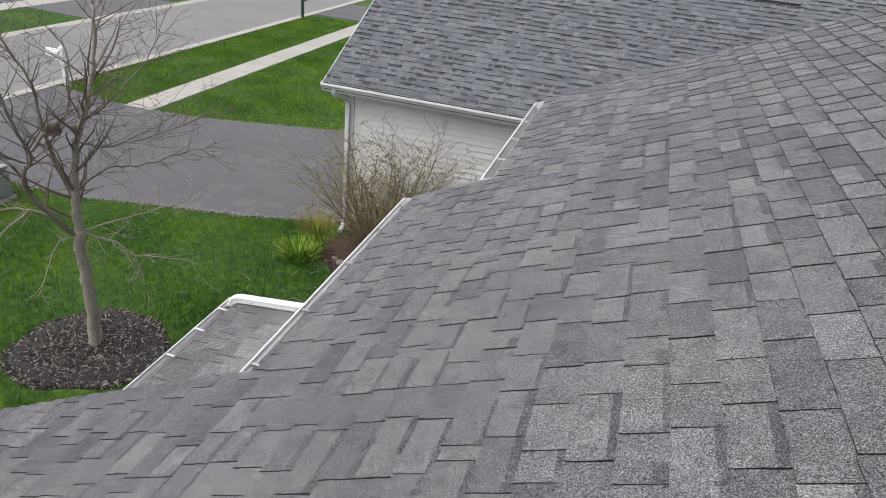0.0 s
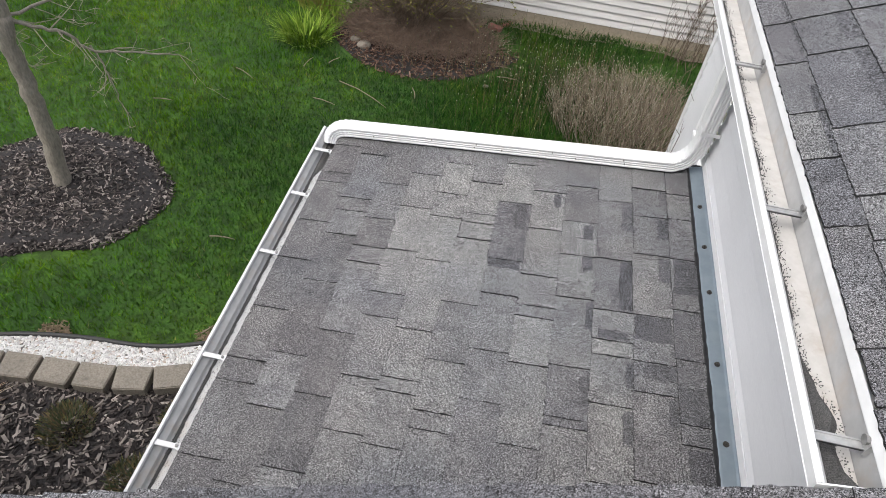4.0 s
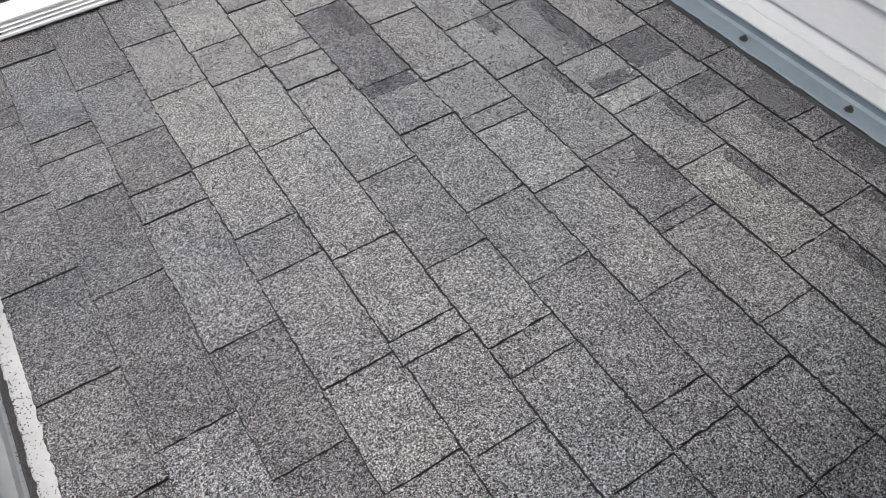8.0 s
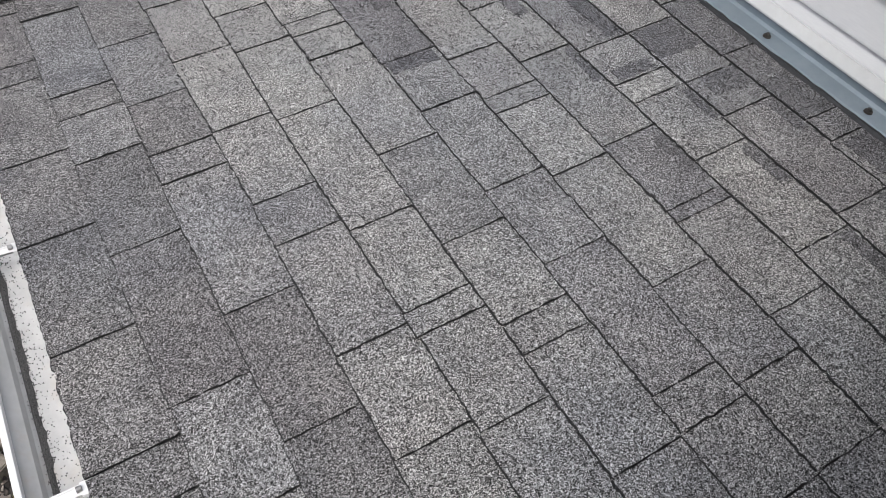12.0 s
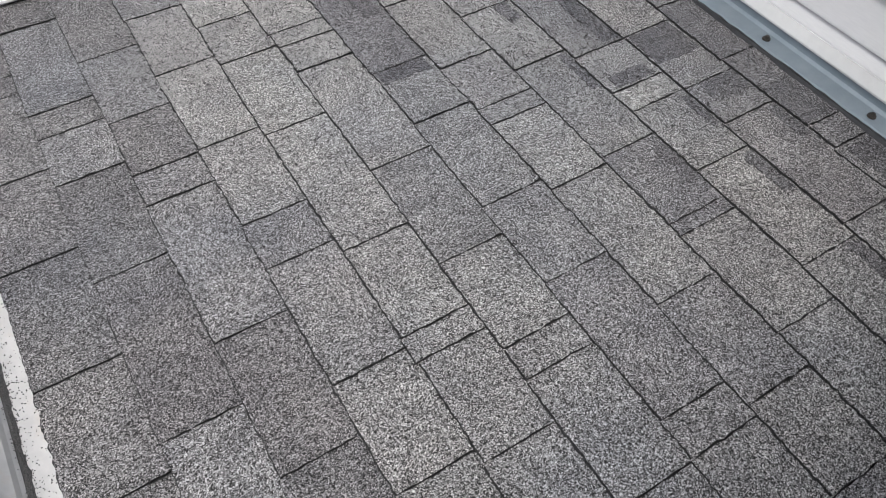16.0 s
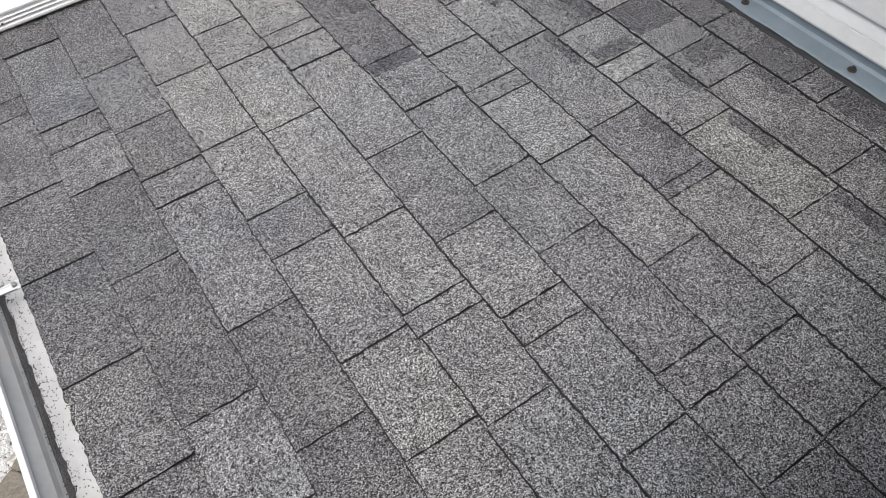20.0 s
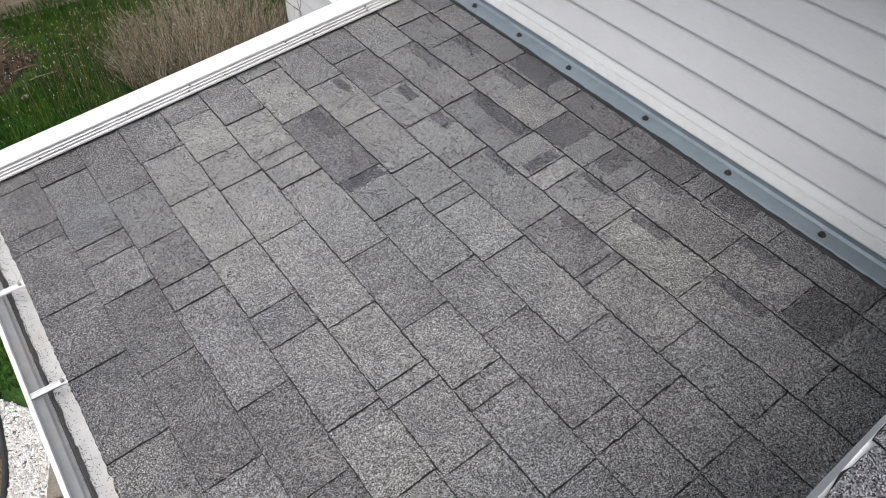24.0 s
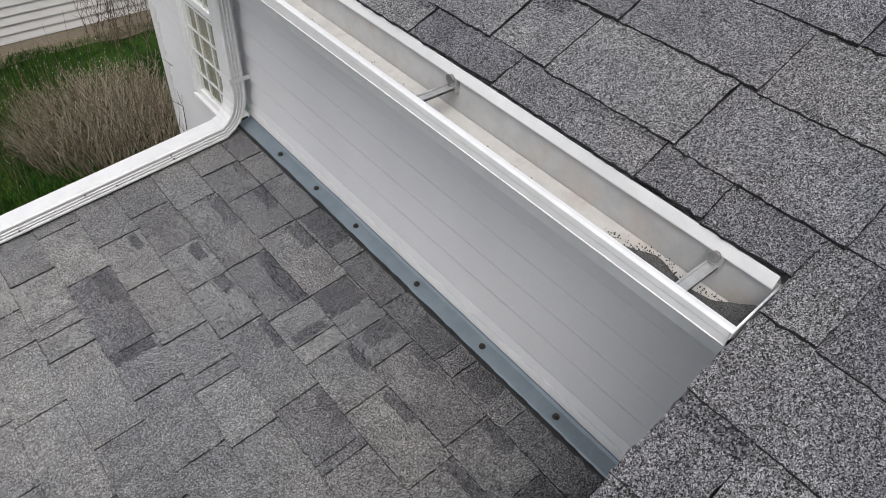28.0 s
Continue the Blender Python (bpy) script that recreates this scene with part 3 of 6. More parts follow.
# ---- gutters ----
def gutter(name, label, axis, lip, lip_z, back, back_z, a, b, brackets, side, deep=0.095, apron=None, stained=False):
    """A K-style gutter: lip and back in plan, drawn out from a to b; side: +1 where the lip is on the smaller side."""
    g = thing(name, label, "gutter", "gutters")
    k = side
    z0 = lip_z - deep
    bm = bmesh.new()
    line = [(back, back_z), (back, z0), (lip + k * 0.040, z0), (lip + k * 0.030, z0 + 0.012), (lip + k * 0.026, z0 + 0.030), (lip + k * 0.008, z0 + min(0.052, deep - 0.02)),
            (lip, z0 + min(0.060, deep - 0.012)), (lip, lip_z), (lip + k * 0.004, lip_z + 0.004), (lip + k * 0.011, lip_z + 0.003), (lip + k * 0.013, lip_z - 0.006)]
    if stained:
        line[4:8] = [(lip + k * 0.026, lip_z - 0.042), (lip + k * 0.005, lip_z - 0.030), (lip + k * 0.0003, lip_z - 0.0275), (lip + k * 0.0001, lip_z - 0.0262), (lip + k * 0.0014, lip_z - 0.0254), (lip + k * 0.0014, lip_z - 0.0125), (lip, lip_z - 0.0105), (lip, lip_z)]
    if k > 0:
        line = line[::-1]
    sheet(bm, line, axis, a, b, 0.0022)
    trough = part("trough", bm, WHITE, g)
    bm = bmesh.new()
    inner = [(back - k * 0.0035, back_z - 0.006), (back - k * 0.0035, z0 + 0.0035), (lip + k * 0.043, z0 + 0.0035), (lip + k * 0.034, z0 + 0.013), (lip + k * 0.030, z0 + 0.032), (lip + k * 0.012, z0 + min(0.054, deep - 0.016)), (lip + k * 0.0045, lip_z - 0.012)]
    if k > 0:
        inner = inner[::-1]
    sheet(bm, inner, axis, a + 0.003, b - 0.003, 0.0008)
    part("lining", bm, TROUGH, g, "weathered gutter lining, its grey deepened for the shade inside")
    if stained:
        bm = bmesh.new()
        sheet(bm, [(lip + k * 0.040, z0 + 0.0105), (lip + k * 0.050, z0 + 0.0062), (back - k * 0.006, z0 + 0.0058)], axis, a + 0.004, b - 0.004, 0.0008)
        part("sediment", bm, SEDIMENT, g, "dry beige film left by rain")
    shape = [(back, back_z), (back, z0), (lip + k * 0.040, z0), (lip + k * 0.026, z0 + 0.030), (lip, z0 + min(0.060, deep - 0.012)), (lip, lip_z)]
    for e0, e1 in ((a - 0.002, a + 0.001), (b - 0.001, b + 0.002)):
        bm = bmesh.new()
        prism(bm, shape, axis, e0, e1)
        part("end_cap", bm, WHITE, g)
    if apron:
        bm = bmesh.new()
        (u0, v0), (u1, v1) = apron
        sheet(bm, [(u0, v0 - 0.002), (u0, v0), (u1, v1)] if k > 0 else [(u1, v1), (u0, v0), (u0, v0 - 0.002)], axis, a + 0.004, b - 0.004, 0.002)
        part("apron", bm, WHITE, g, "white drip edge under the shingles")
    for y in brackets:
        bm = bmesh.new()
        lo, hi = sorted((lip + k * 0.004, back - k * 0.002))

        def at(u0, u1, w0, w1, z_0, z_1):
            return ((u0, w0, z_0), (u1, w1, z_1)) if axis == "y" else ((w0, u0, z_0), (w1, u1, z_1))
        box(bm, *at(lo, hi, y - 0.009, y + 0.009, lip_z - 0.006, lip_z - 0.003))
        box(bm, *at(lo, hi, y - 0.009, y - 0.006, lip_z - 0.006, lip_z - 0.0005))
        box(bm, *at(lo, hi, y + 0.006, y + 0.009, lip_z - 0.006, lip_z - 0.0005))
        e0, e1 = sorted((back - k * 0.014, back - k * 0.002))
        box(bm, *at(e0, e1, y - 0.012, y + 0.012, lip_z - 0.012, lip_z + (0.014 if stained else 0.0 if deep == 0.066 else 0.008)))
        br = part("bracket", bm, GALVANISED if stained else WHITE, g, "dull galvanised hanger" if stained else "")
        bm = bmesh.new()
        u = back - k * 0.016
        up = lip_z + (0.013 if stained else 0.003)
        c0 = (u, y, up) if axis == "y" else (y, u, up)
        bmesh.ops.create_cone(bm, segments=12, radius1=0.009 if stained else 0.006, radius2=0.007 if stained else 0.005, depth=0.008, cap_ends=True, matrix=Matrix.Translation(c0) @ (pose(0, 0, 0, 0, 90, 0) if axis == "y" else pose(0, 0, 0, 90, 0, 0)))
        part("bolt", bm, STEEL, br)
    return g


gutter_upper = gutter("gutter", "white metal gutter with brackets, rain grit lying inside", "y", -0.302, 3.908, -0.200, 3.929, -0.640, 1.755, [-0.555, -0.01, 0.60, 1.15, 1.62], 1, deep=0.056, apron=((-0.2110, 3.926), (-0.2060, 3.944)), stained=True)
gutter("gutter", "white metal gutter along the set-back eave", "y", 0.282, 4.168, 0.400, 4.214, 1.80, 4.30, [1.85, 2.36, 2.95, 3.55, 4.15], 1)
gutter_porch = gutter("gutter", "white porch gutter with brackets, stained inside", "y", -1.798, 2.690, -1.694, 2.676, -0.82, 1.53, [-0.28, 0.08, 0.625, 1.008, 1.345], 1, deep=0.066)
wing_gutter = gutter("gutter", "white gutter along the wing eave with a splash guard", "x", -0.580, 2.757, -0.682, 2.800, -8.8, -2.37, [-2.47, -3.0, -3.6, -4.35], -1)
bm = bmesh.new()
prism(bm, [(-2.79, 2.738), (-2.765, 2.853), (-2.75, 2.862), (-2.43, 2.896), (-2.422, 2.888), (-2.455, 2.738)], "y", -0.585, -0.582)
guard = part("splash_guard", bm, WHITE, wing_gutter, "bent sheet of white metal")

# ---- garage ----
wall("wall_garage_south", (-3.55, 8.205, 0.0), (9.0, 8.35, 2.86), "garage wall with off-white lapped siding over a low foundation", VINYL_WARM)
wg = bpy.data.objects["wall_garage_south"]
boards(wg, "x", 8.205, -1, -3.45, 6.0, 0.268, 2.84, 0.108, VINYL_WARM, 0.022)
tagged(block("foundation_garage", (-3.56, 8.19, -0.05), (6.0, 8.21, 0.266), FOUNDATION), "tan concrete foundation strip under the siding", "foundation", kind="structure")
wall("wall_garage_front", (-3.55, 8.35, 0.0), (-3.42, 16.0, 2.86), "front wall of the garage", VINYL_WARM)
wall("wall_garage_north", (-3.55, 15.85, 0.0), (9.0, 16.0, 2.86), "far wall of the garage", VINYL_WARM)
bm = bmesh.new()
prism(bm, [(8.2, 2.86), (16.0, 2.86), (12.1, 4.97)], "x", -3.55, -3.42)
tagged(part("wall_garage_gable", bm, VINYL_WARM), "gable end of the garage", "wall", kind="structure")
tagged(block("corner_trim_2", (-3.575, 8.175, 0.0), (-3.455, 8.205, 2.86), WHITE, bevel=0.004), "white corner post of the garage siding", "trim", kind="structure")
tagged(block("soffit_3", (-3.9, 7.86, 2.80), (9.0, 8.21, 2.82), WHITE), "white soffit under the garage eave", "soffit", kind="structure")
tagged(block("fascia_5", (-3.9, 7.845, 2.80), (9.0, 7.865, 2.96), WHITE), "white fascia under the garage eave", "fascia", kind="structure")
bm = bmesh.new()
prism(bm, [(7.80, 2.82), (12.1, 4.97), (12.1, 5.115), (7.80, 2.965)], "x", -3.915, -3.90)
tagged(part("trim_garage_rake", bm, WHITE), "white board along the garage gable", "trim", kind="structure")
gutter("gutter", "white gutter along the garage eave", "x", 7.735, 2.965, 7.842, 2.98, -3.92, 4.5, [-3.0, -2.2, -1.4, -0.6], 1)

vent = thing("roof_vent", "dark low vent strip near the top of the garage roof", "vent")
bm = bmesh.new()
prism(bm, [(11.56, 4.868), (11.56, 4.902), (11.74, 4.978), (11.74, 4.955)], "x", 2.3, 3.9)
part("cap", bm, SHINGLES_BLUE, vent)
# solid black strip that paints in the shaded gap below the cap
block("slot", (2.3, 11.552, 4.855), (3.9, 11.60, 4.896), DECK, vent, label="solid black strip for the shaded gap under the cap")

# ---- flashing, downspouts, window ----
flashing = thing("wall_flashing", "blue-grey metal flashing screwed down where the porch roof meets the wall", "flashing")
bm = bmesh.new()
line = [(-0.030, 2.9705), (-0.025, 2.9735), (0.014, 2.9825), (0.022, 2.990), (0.023, 3.05)]
sheet(bm, line, "y", -0.82, 1.395, 0.0018)
part("strip", bm, FLASHING, flashing)
bm = bmesh.new()
rngs = random.Random(3)
path, size = [], []
for k in range(150):
    y = -0.80 + k * 2.19 / 149
    path.append((-0.0325 + 0.0025 * noise.noise(Vector((0, y * 9, 1))) + 0.0018 * noise.noise(Vector((0, y * 41, 4))), y, 2.9690))
    size.append(1.0 + 0.55 * noise.noise(Vector((3, y * 13, 7))) + 0.5 * noise.noise(Vector((3, y * 37, 2))))
sweep(bm, path, [(-0.008, -0.003), (0.008, -0.003), (0.005, 0.0035), (-0.005, 0.0035)], scale=size)
part("sealant_bead", bm, SEALANT, flashing, "uneven bead of black sealant")
for y in (1.116, 0.871, 0.627, 0.297, -0.006, -0.298, -0.590):
    bm = bmesh.new()
    bmesh.ops.create_cone(bm, segments=10, radius1=0.0105, radius2=0.0095, depth=0.004, cap_ends=True, matrix=Matrix.Translation((-0.005, y, 2.9815)))
    bmesh.ops.create_cone(bm, segments=6, radius1=0.006, radius2=0.0052, depth=0.006, cap_ends=True, matrix=Matrix.Translation((-0.005, y, 2.986)))
    part("screw", bm, SCREW, flashing, "dark hexagonal screw")


def rib_profile(w, h):
    """A corrugated rectangle, w across and h high, with ribs on the two narrow sides."""
    a, b, r = w / 2, h / 2, 0.006
    pts = [(-a + r, -b), (a - r, -b), (a, -b + r)]
    for k in range(1, 4):
        v = -b + r + (h - 2 * r) * k / 4
        pts += [(a, v - 0.006), (a - 0.0035, v - 0.003), (a - 0.0035, v + 0.003), (a, v + 0.006)]
    pts += [(a, b - r), (a - r, b), (-a + r, b), (-a, b - r)]
    for k in (3, 2, 1):
        v = -b + r + (h - 2 * r) * k / 4
        pts += [(-a, v + 0.006), (-a + 0.0035, v + 0.003), (-a + 0.0035, v - 0.003), (-a, v - 0.006)]
    pts += [(-a, -b + r)]
    return pts


def ribs(h, w):
    return [(v, u) for u, v in rib_profile(w, h)]


def bend(p0, p1, p2, n=9):
    """A rounded corner from p0 by p1 to p2."""
    p0, p1, p2 = Vector(p0), Vector(p1), Vector(p2)
    return [p0 * (1 - t) ** 2 + p1 * 2 * t * (1 - t) + p2 * t * t for t in (k / n for k in range(n + 1))]


def pleats(n):
    return [1.0 if k % 2 == 0 else 0.945 for k in range(n)]


downspout = thing("downspout", "white ribbed metal downspout lying along the porch roof edge", "downspout", "downspouts")
W, H = 0.078, 0.058
top, low = Vector((-0.075, 1.374, 2.968 - 0.075 / 6 + 0.042)), Vector((-1.625, 1.494, 2.968 - 1.625 / 6 + 0.042))
way = (low - top).normalized()
wall_x = -0.032
bm = bmesh.new()
sweep(bm, [top + way * 0.03, low + way * 0.03], ribs(H, W), up=(0, -1, 0.0))
bm.normal_update()
run = part("long_pipe", bm, WHITE, downspout)
bm = bmesh.new()
a = bend(Vector((wall_x, 1.375, 3.16)), Vector((wall_x, 1.38, 3.008)), top + way * 0.06, 14)
sweep(bm, a, ribs(H * 1.03, W * 1.03), up=(0, -1, 0), scale=pleats(15))
part("elbow", bm, WHITE, downspout, "pleated white elbow")
bm = bmesh.new()
sweep(bm, [Vector((wall_x, 1.375, 3.13)), Vector((wall_x, 1.375, 3.62))], ribs(H, W), up=(0, -1, 0))
part("upright_pipe", bm, WHITE, downspout)
bm = bmesh.new()
sweep(bm, bend((wall_x, 1.375, 3.60), (wall_x, 1.375, 3.72), (-0.14, 1.375, 3.76), 8) + bend((-0.14, 1.375, 3.76), (-0.25, 1.375, 3.79), (-0.25, 1.375, 3.84), 8)[1:], ribs(H * 1.02, W * 1.02), up=(0, -1, 0), scale=pleats(17))
part("elbow", bm, WHITE, downspout, "pleated white elbow")
bm = bmesh.new()
tip = Vector((-1.742, 1.452, 2.655))
a = bend(low + way * 0.02, low + way * 0.125 + Vector((0, -0.005, 0.005)), tip, 14)
sweep(bm, a, ribs(H * 1.03, W * 1.03), up=(0, -1, 0), scale=pleats(15))
part("elbow", bm, WHITE, downspout, "pleated white elbow")
bm = bmesh.new()
box(bm, (wall_x - 0.0300, 1.3340, 3.185), (0.022, 1.3358, 3.203))
box(bm, (wall_x - 0.0300, 1.4142, 3.185), (0.022, 1.4160, 3.203))
box(bm, (wall_x - 0.0310, 1.3340, 3.185), (wall_x - 0.0294, 1.4160, 3.203))
part("strap", bm, WHITE, downspout, "white metal strap")
for k, t in enumerate((0.16, 0.165, 0.30, 0.37, 0.52, 0.60, 0.605, 0.74, 0.93)):
    p = top.lerp(low, t) + Vector((0.004, -W / 2 - 0.0005, (-0.006, 0.012)[k % 2]))
    bm = bmesh.new()
    bmesh.ops.create_icosphere(bm, subdivisions=1, radius=0.0035, matrix=Matrix.Translation(p))
    part("rivet", bm, SCREW, downspout, "small dark rivet")

garage_spout = thing("downspout", "white downspout on the corner of the garage", "downspout", "downspouts")
bm = bmesh.new()
sweep(bm, bend((-3.70, 7.80, 2.86), (-3.70, 7.80, 2.74), (-3.63, 8.0, 2.70), 8) + bend((-3.63, 8.0, 2.70), (-3.56, 8.14, 2.66), (-3.56, 8.14, 2.52), 8)[1:], ribs(0.06, 0.08), up=(1, 0, 0.2), scale=pleats(17))
part("elbow", bm, WHITE, garage_spout)
bm = bmesh.new()
sweep(bm, [(-3.56, 8.14, 2.55), (-3.56, 8.14, 0.22)], ribs(0.06, 0.08), up=(1, 0, 0))
part("pipe", bm, WHITE, garage_spout)
bm = bmesh.new()
sweep(bm, bend((-3.56, 8.14, 0.24), (-3.56, 8.13, 0.09), (-3.57, 7.92, 0.07), 8), ribs(0.06, 0.08), up=(1, 0, 0), scale=pleats(9))
part("outlet", bm, WHITE, garage_spout)

garage_lamp = thing("wall_lamp", "small white lantern fixed to the garage front beside its corner", "lamp")
block("back_plate", (-3.575, 8.40, 1.98), (-3.552, 8.52, 2.20), WHITE, garage_lamp, 0.004)
block("lantern_body", (-3.70, 8.41, 1.98), (-3.60, 8.51, 2.16), WHITE, garage_lamp, 0.012)
bm = bmesh.new()
bmesh.ops.create_cone(bm, segments=4, radius1=0.10, radius2=0.02, depth=0.07, cap_ends=True, matrix=Matrix.Translation((-3.65, 8.46, 2.195)) @ pose(0, 0, 0, 0, 0, 45))
part("cap", bm, WHITE, garage_lamp)
block("bracket", (-3.61, 8.445, 2.10), (-3.57, 8.475, 2.13), WHITE, garage_lamp)

# grit washed down from the shingles, lying in the gutter
def grit_edge(y):
    """How far the grit reaches across the gutter."""
    t = 0.40 * min(1.0, max(0.0, (-0.36 - y) / 0.10)) + 0.30 * math.exp(-((y + 0.49) / 0.035) ** 2) + 0.75 * math.exp(-((y + 0.65) / 0.06) ** 2)
    return -0.253 + 0.052 * min(t, 1.1) + 0.006 * noise.noise(Vector((y * 11, 2, 5))) + 0.003 * noise.noise(Vector((y * 40, 1, 5)))


def silt(gutter_thing, x0, floor, y0, y1, edge, count, seed):
    """A jagged strip of granules washed into a gutter."""
    verts, faces = [], []
    for k in range(301):
        y = y0 + (y1 - y0) * k / 300
        e = edge(y)
        verts += [(x0, y, floor + 0.001), (x0 + (e - x0) * 0.6, y, floor + 0.0045 + 0.9 * max(0.0, e - x0 - 0.030)), (e, y, floor - 0.0005)]
    for k in range(300):
        a = 3 * k
        faces += [(a, a + 1, a + 4, a + 3), (a + 1, a + 2, a + 5, a + 4)]
    solid("silt", verts, faces, GRIT, gutter_thing, "dark silt of roof granules")
    verts, faces = [], []
    g = random.Random(seed)
    for _ in range(count):
        y = y0 + (y1 - y0) * g.random()
        e = edge(y) + abs(g.gauss(0, 0.004))
        u = g.uniform(x0, e) if g.random() < 0.8 else e + abs(g.gauss(0, 0.02 if floor < 3 else 0.006))
        r, turn, k, h = g.uniform(0.0008, 0.0020), g.uniform(0, 3), len(verts), floor + g.uniform(0.0, 0.005) * (1 if u < e - 0.008 else 0)
        verts += [(u + r * math.cos(turn + i * 2.094), y + r * math.sin(turn + i * 2.094), h) for i in range(3)] + [(u, y, h + r * 1.5)]
        faces += [(k, k + 1, k + 3), (k + 1, k + 2, k + 3), (k + 2, k, k + 3)]
    solid("grit", verts, faces, GRIT, gutter_thing, "loose dark roof granules")["kind"] = "stuff"


def porch_edge(y):
    return -1.746 + 0.005 * noise.noise(Vector((y * 6, 7, 5))) + 0.004 * noise.noise(Vector((y * 23, 3, 5))) + 0.0025 * noise.noise(Vector((y * 70, 1, 5))) + 0.03 * min(1.0, max(0.0, (y - 1.2) / 0.1))


silt(gutter_upper, -0.262, 3.8595, -0.637, 1.745, grit_edge, 4500, 11)
silt(gutter_porch, -1.762, 2.6285, -0.80, 1.52, porch_edge, 6000, 12)

window_1 = tagged(thing("window_1", "", ""), "white double window with muntin grids and a lowered blind", "window", kind="structure")
for y0, y1 in ((2.525, 3.145), (2.06, 2.43)):
    fr = bmesh.new()
    for lo, hi in (((0.470, y0 - 0.03, 2.03), (0.53, y0 + 0.012, 3.33)), ((0.470, y1 - 0.012, 2.03), (0.53, y1 + 0.03, 3.33)), ((0.470, y0 + 0.012, 2.03), (0.53, y1 - 0.012, 2.075)), ((0.470, y0 + 0.012, 3.285), (0.53, y1 - 0.012, 3.33)), ((0.474, y0 + 0.012, 2.70), (0.525, y1 - 0.012, 2.745))):
        box(fr, lo, hi, 0.004)
    sash = part("window_frame", fr, WHITE, window_1)
    pane = block("pane", (0.488, y0, 2.05), (0.492, y1, 3.30), GLASS, window_1)
    pane.visible_shadow = False
    cols = 4 if y1 - y0 > 0.5 else 2
    for k in range(1, cols):
        y = y0 + (y1 - y0) * k / cols
        block("muntin", (0.480, y - 0.005, 2.07), (0.486, y + 0.005, 3.29), WHITE, window_1)
    for k in range(1, 8):
        z = 2.05 + 1.25 * k / 8
        block("muntin", (0.4805, y0 + 0.01, z - 0.005), (0.4865, y1 - 0.01, z + 0.005), WHITE, window_1)
block("window_sill", (0.445, 2.00, 2.005), (0.53, 3.19, 2.032), WHITE, window_1, 0.004)
block("mullion", (0.464, 2.44, 2.03), (0.53, 2.495, 3.33), WHITE, window_1, 0.004)
block("casing", (0.464, 3.155, 2.03), (0.50, 3.215, 3.36), WHITE, window_1, 0.004)
blind = thing("window_blind", "beige slatted blind hanging behind the glass", "blind")
for k in range(34):
    z = 2.08 + k * 0.037
    block("slat", (0.490, 2.05, z), (0.534, 3.165, z + 0.003), BLIND, blind, turn=pose(0, 0, 0, 0, -82, 0))
tagged(block("wall_room", (0.75, 1.5, 1.8), (0.80, 3.65, 3.6), DARK_ROOM), "dim room wall behind the window", "wall", kind="structure")


# ---- the yard: tree, shrubs, beds ----
def grade(x, y):
    """Height of the ground: it rises a little towards the garage wall."""
    return 0.13 * np.clip((np.asarray(y) - 7.25) / 0.75, 0, 1) ** 1.3 * np.clip((np.asarray(x) + 1.9) / 0.9, 0, 1)


trng = random.Random(21)


def limb(verts, faces, twigs, start, way, length, radius, depth, bendy=0.10, rise=0.05):
    """A limb that wanders, tapers and forks."""
    n = max(3, int(length / 0.13))
    p, d, path, radii = Vector(start), Vector(way).normalized(), [], []
    for i in range(n + 1):
        path.append(p.copy())
        radii.append(radius * (1 - 0.72 * i / n))
        d = (d + Vector((trng.gauss(0, bendy), trng.gauss(0, bendy), trng.gauss(0, bendy) + rise))).normalized()
        p = p + d * (length / n)
    tube(verts, faces, path, radii, 6 if depth < 2 else 4 if depth < 3 else 3)
    if depth >= 4 or length < 0.10:
        return
    for i in range(1, n + 1):
        if depth == 0 and i < n * 0.2:
            continue
        for _ in range(2 if trng.random() < 0.22 else 1):
            if trng.random() > (0.72 if depth < 2 else 0.56 if depth < 3 else 0.42):
                continue
            side = Vector((trng.gauss(0, 1), trng.gauss(0, 1), trng.gauss(0.12, 0.55))).normalized()
            dirn = ((path[i] - path[i - 1]).normalized() * 0.60 + side * 0.90).normalized()
            tgt = (verts, faces) if depth == 0 else twigs
            limb(tgt[0], tgt[1], twigs, path[i], dirn, length * trng.uniform(0.28, 0.58), max(0.0034, radii[i] * 0.56), depth + 1, bendy * 1.15, 0.02)


tree = thing("tree", "young bare tree with grey bark standing in a mulch ring", "tree")
foot = Vector((-5.13, 3.20, 0.0))
ACROSS, TOWARDS = Vector((0.702, 0.712, 0)), Vector((0.712, -0.702, 0))


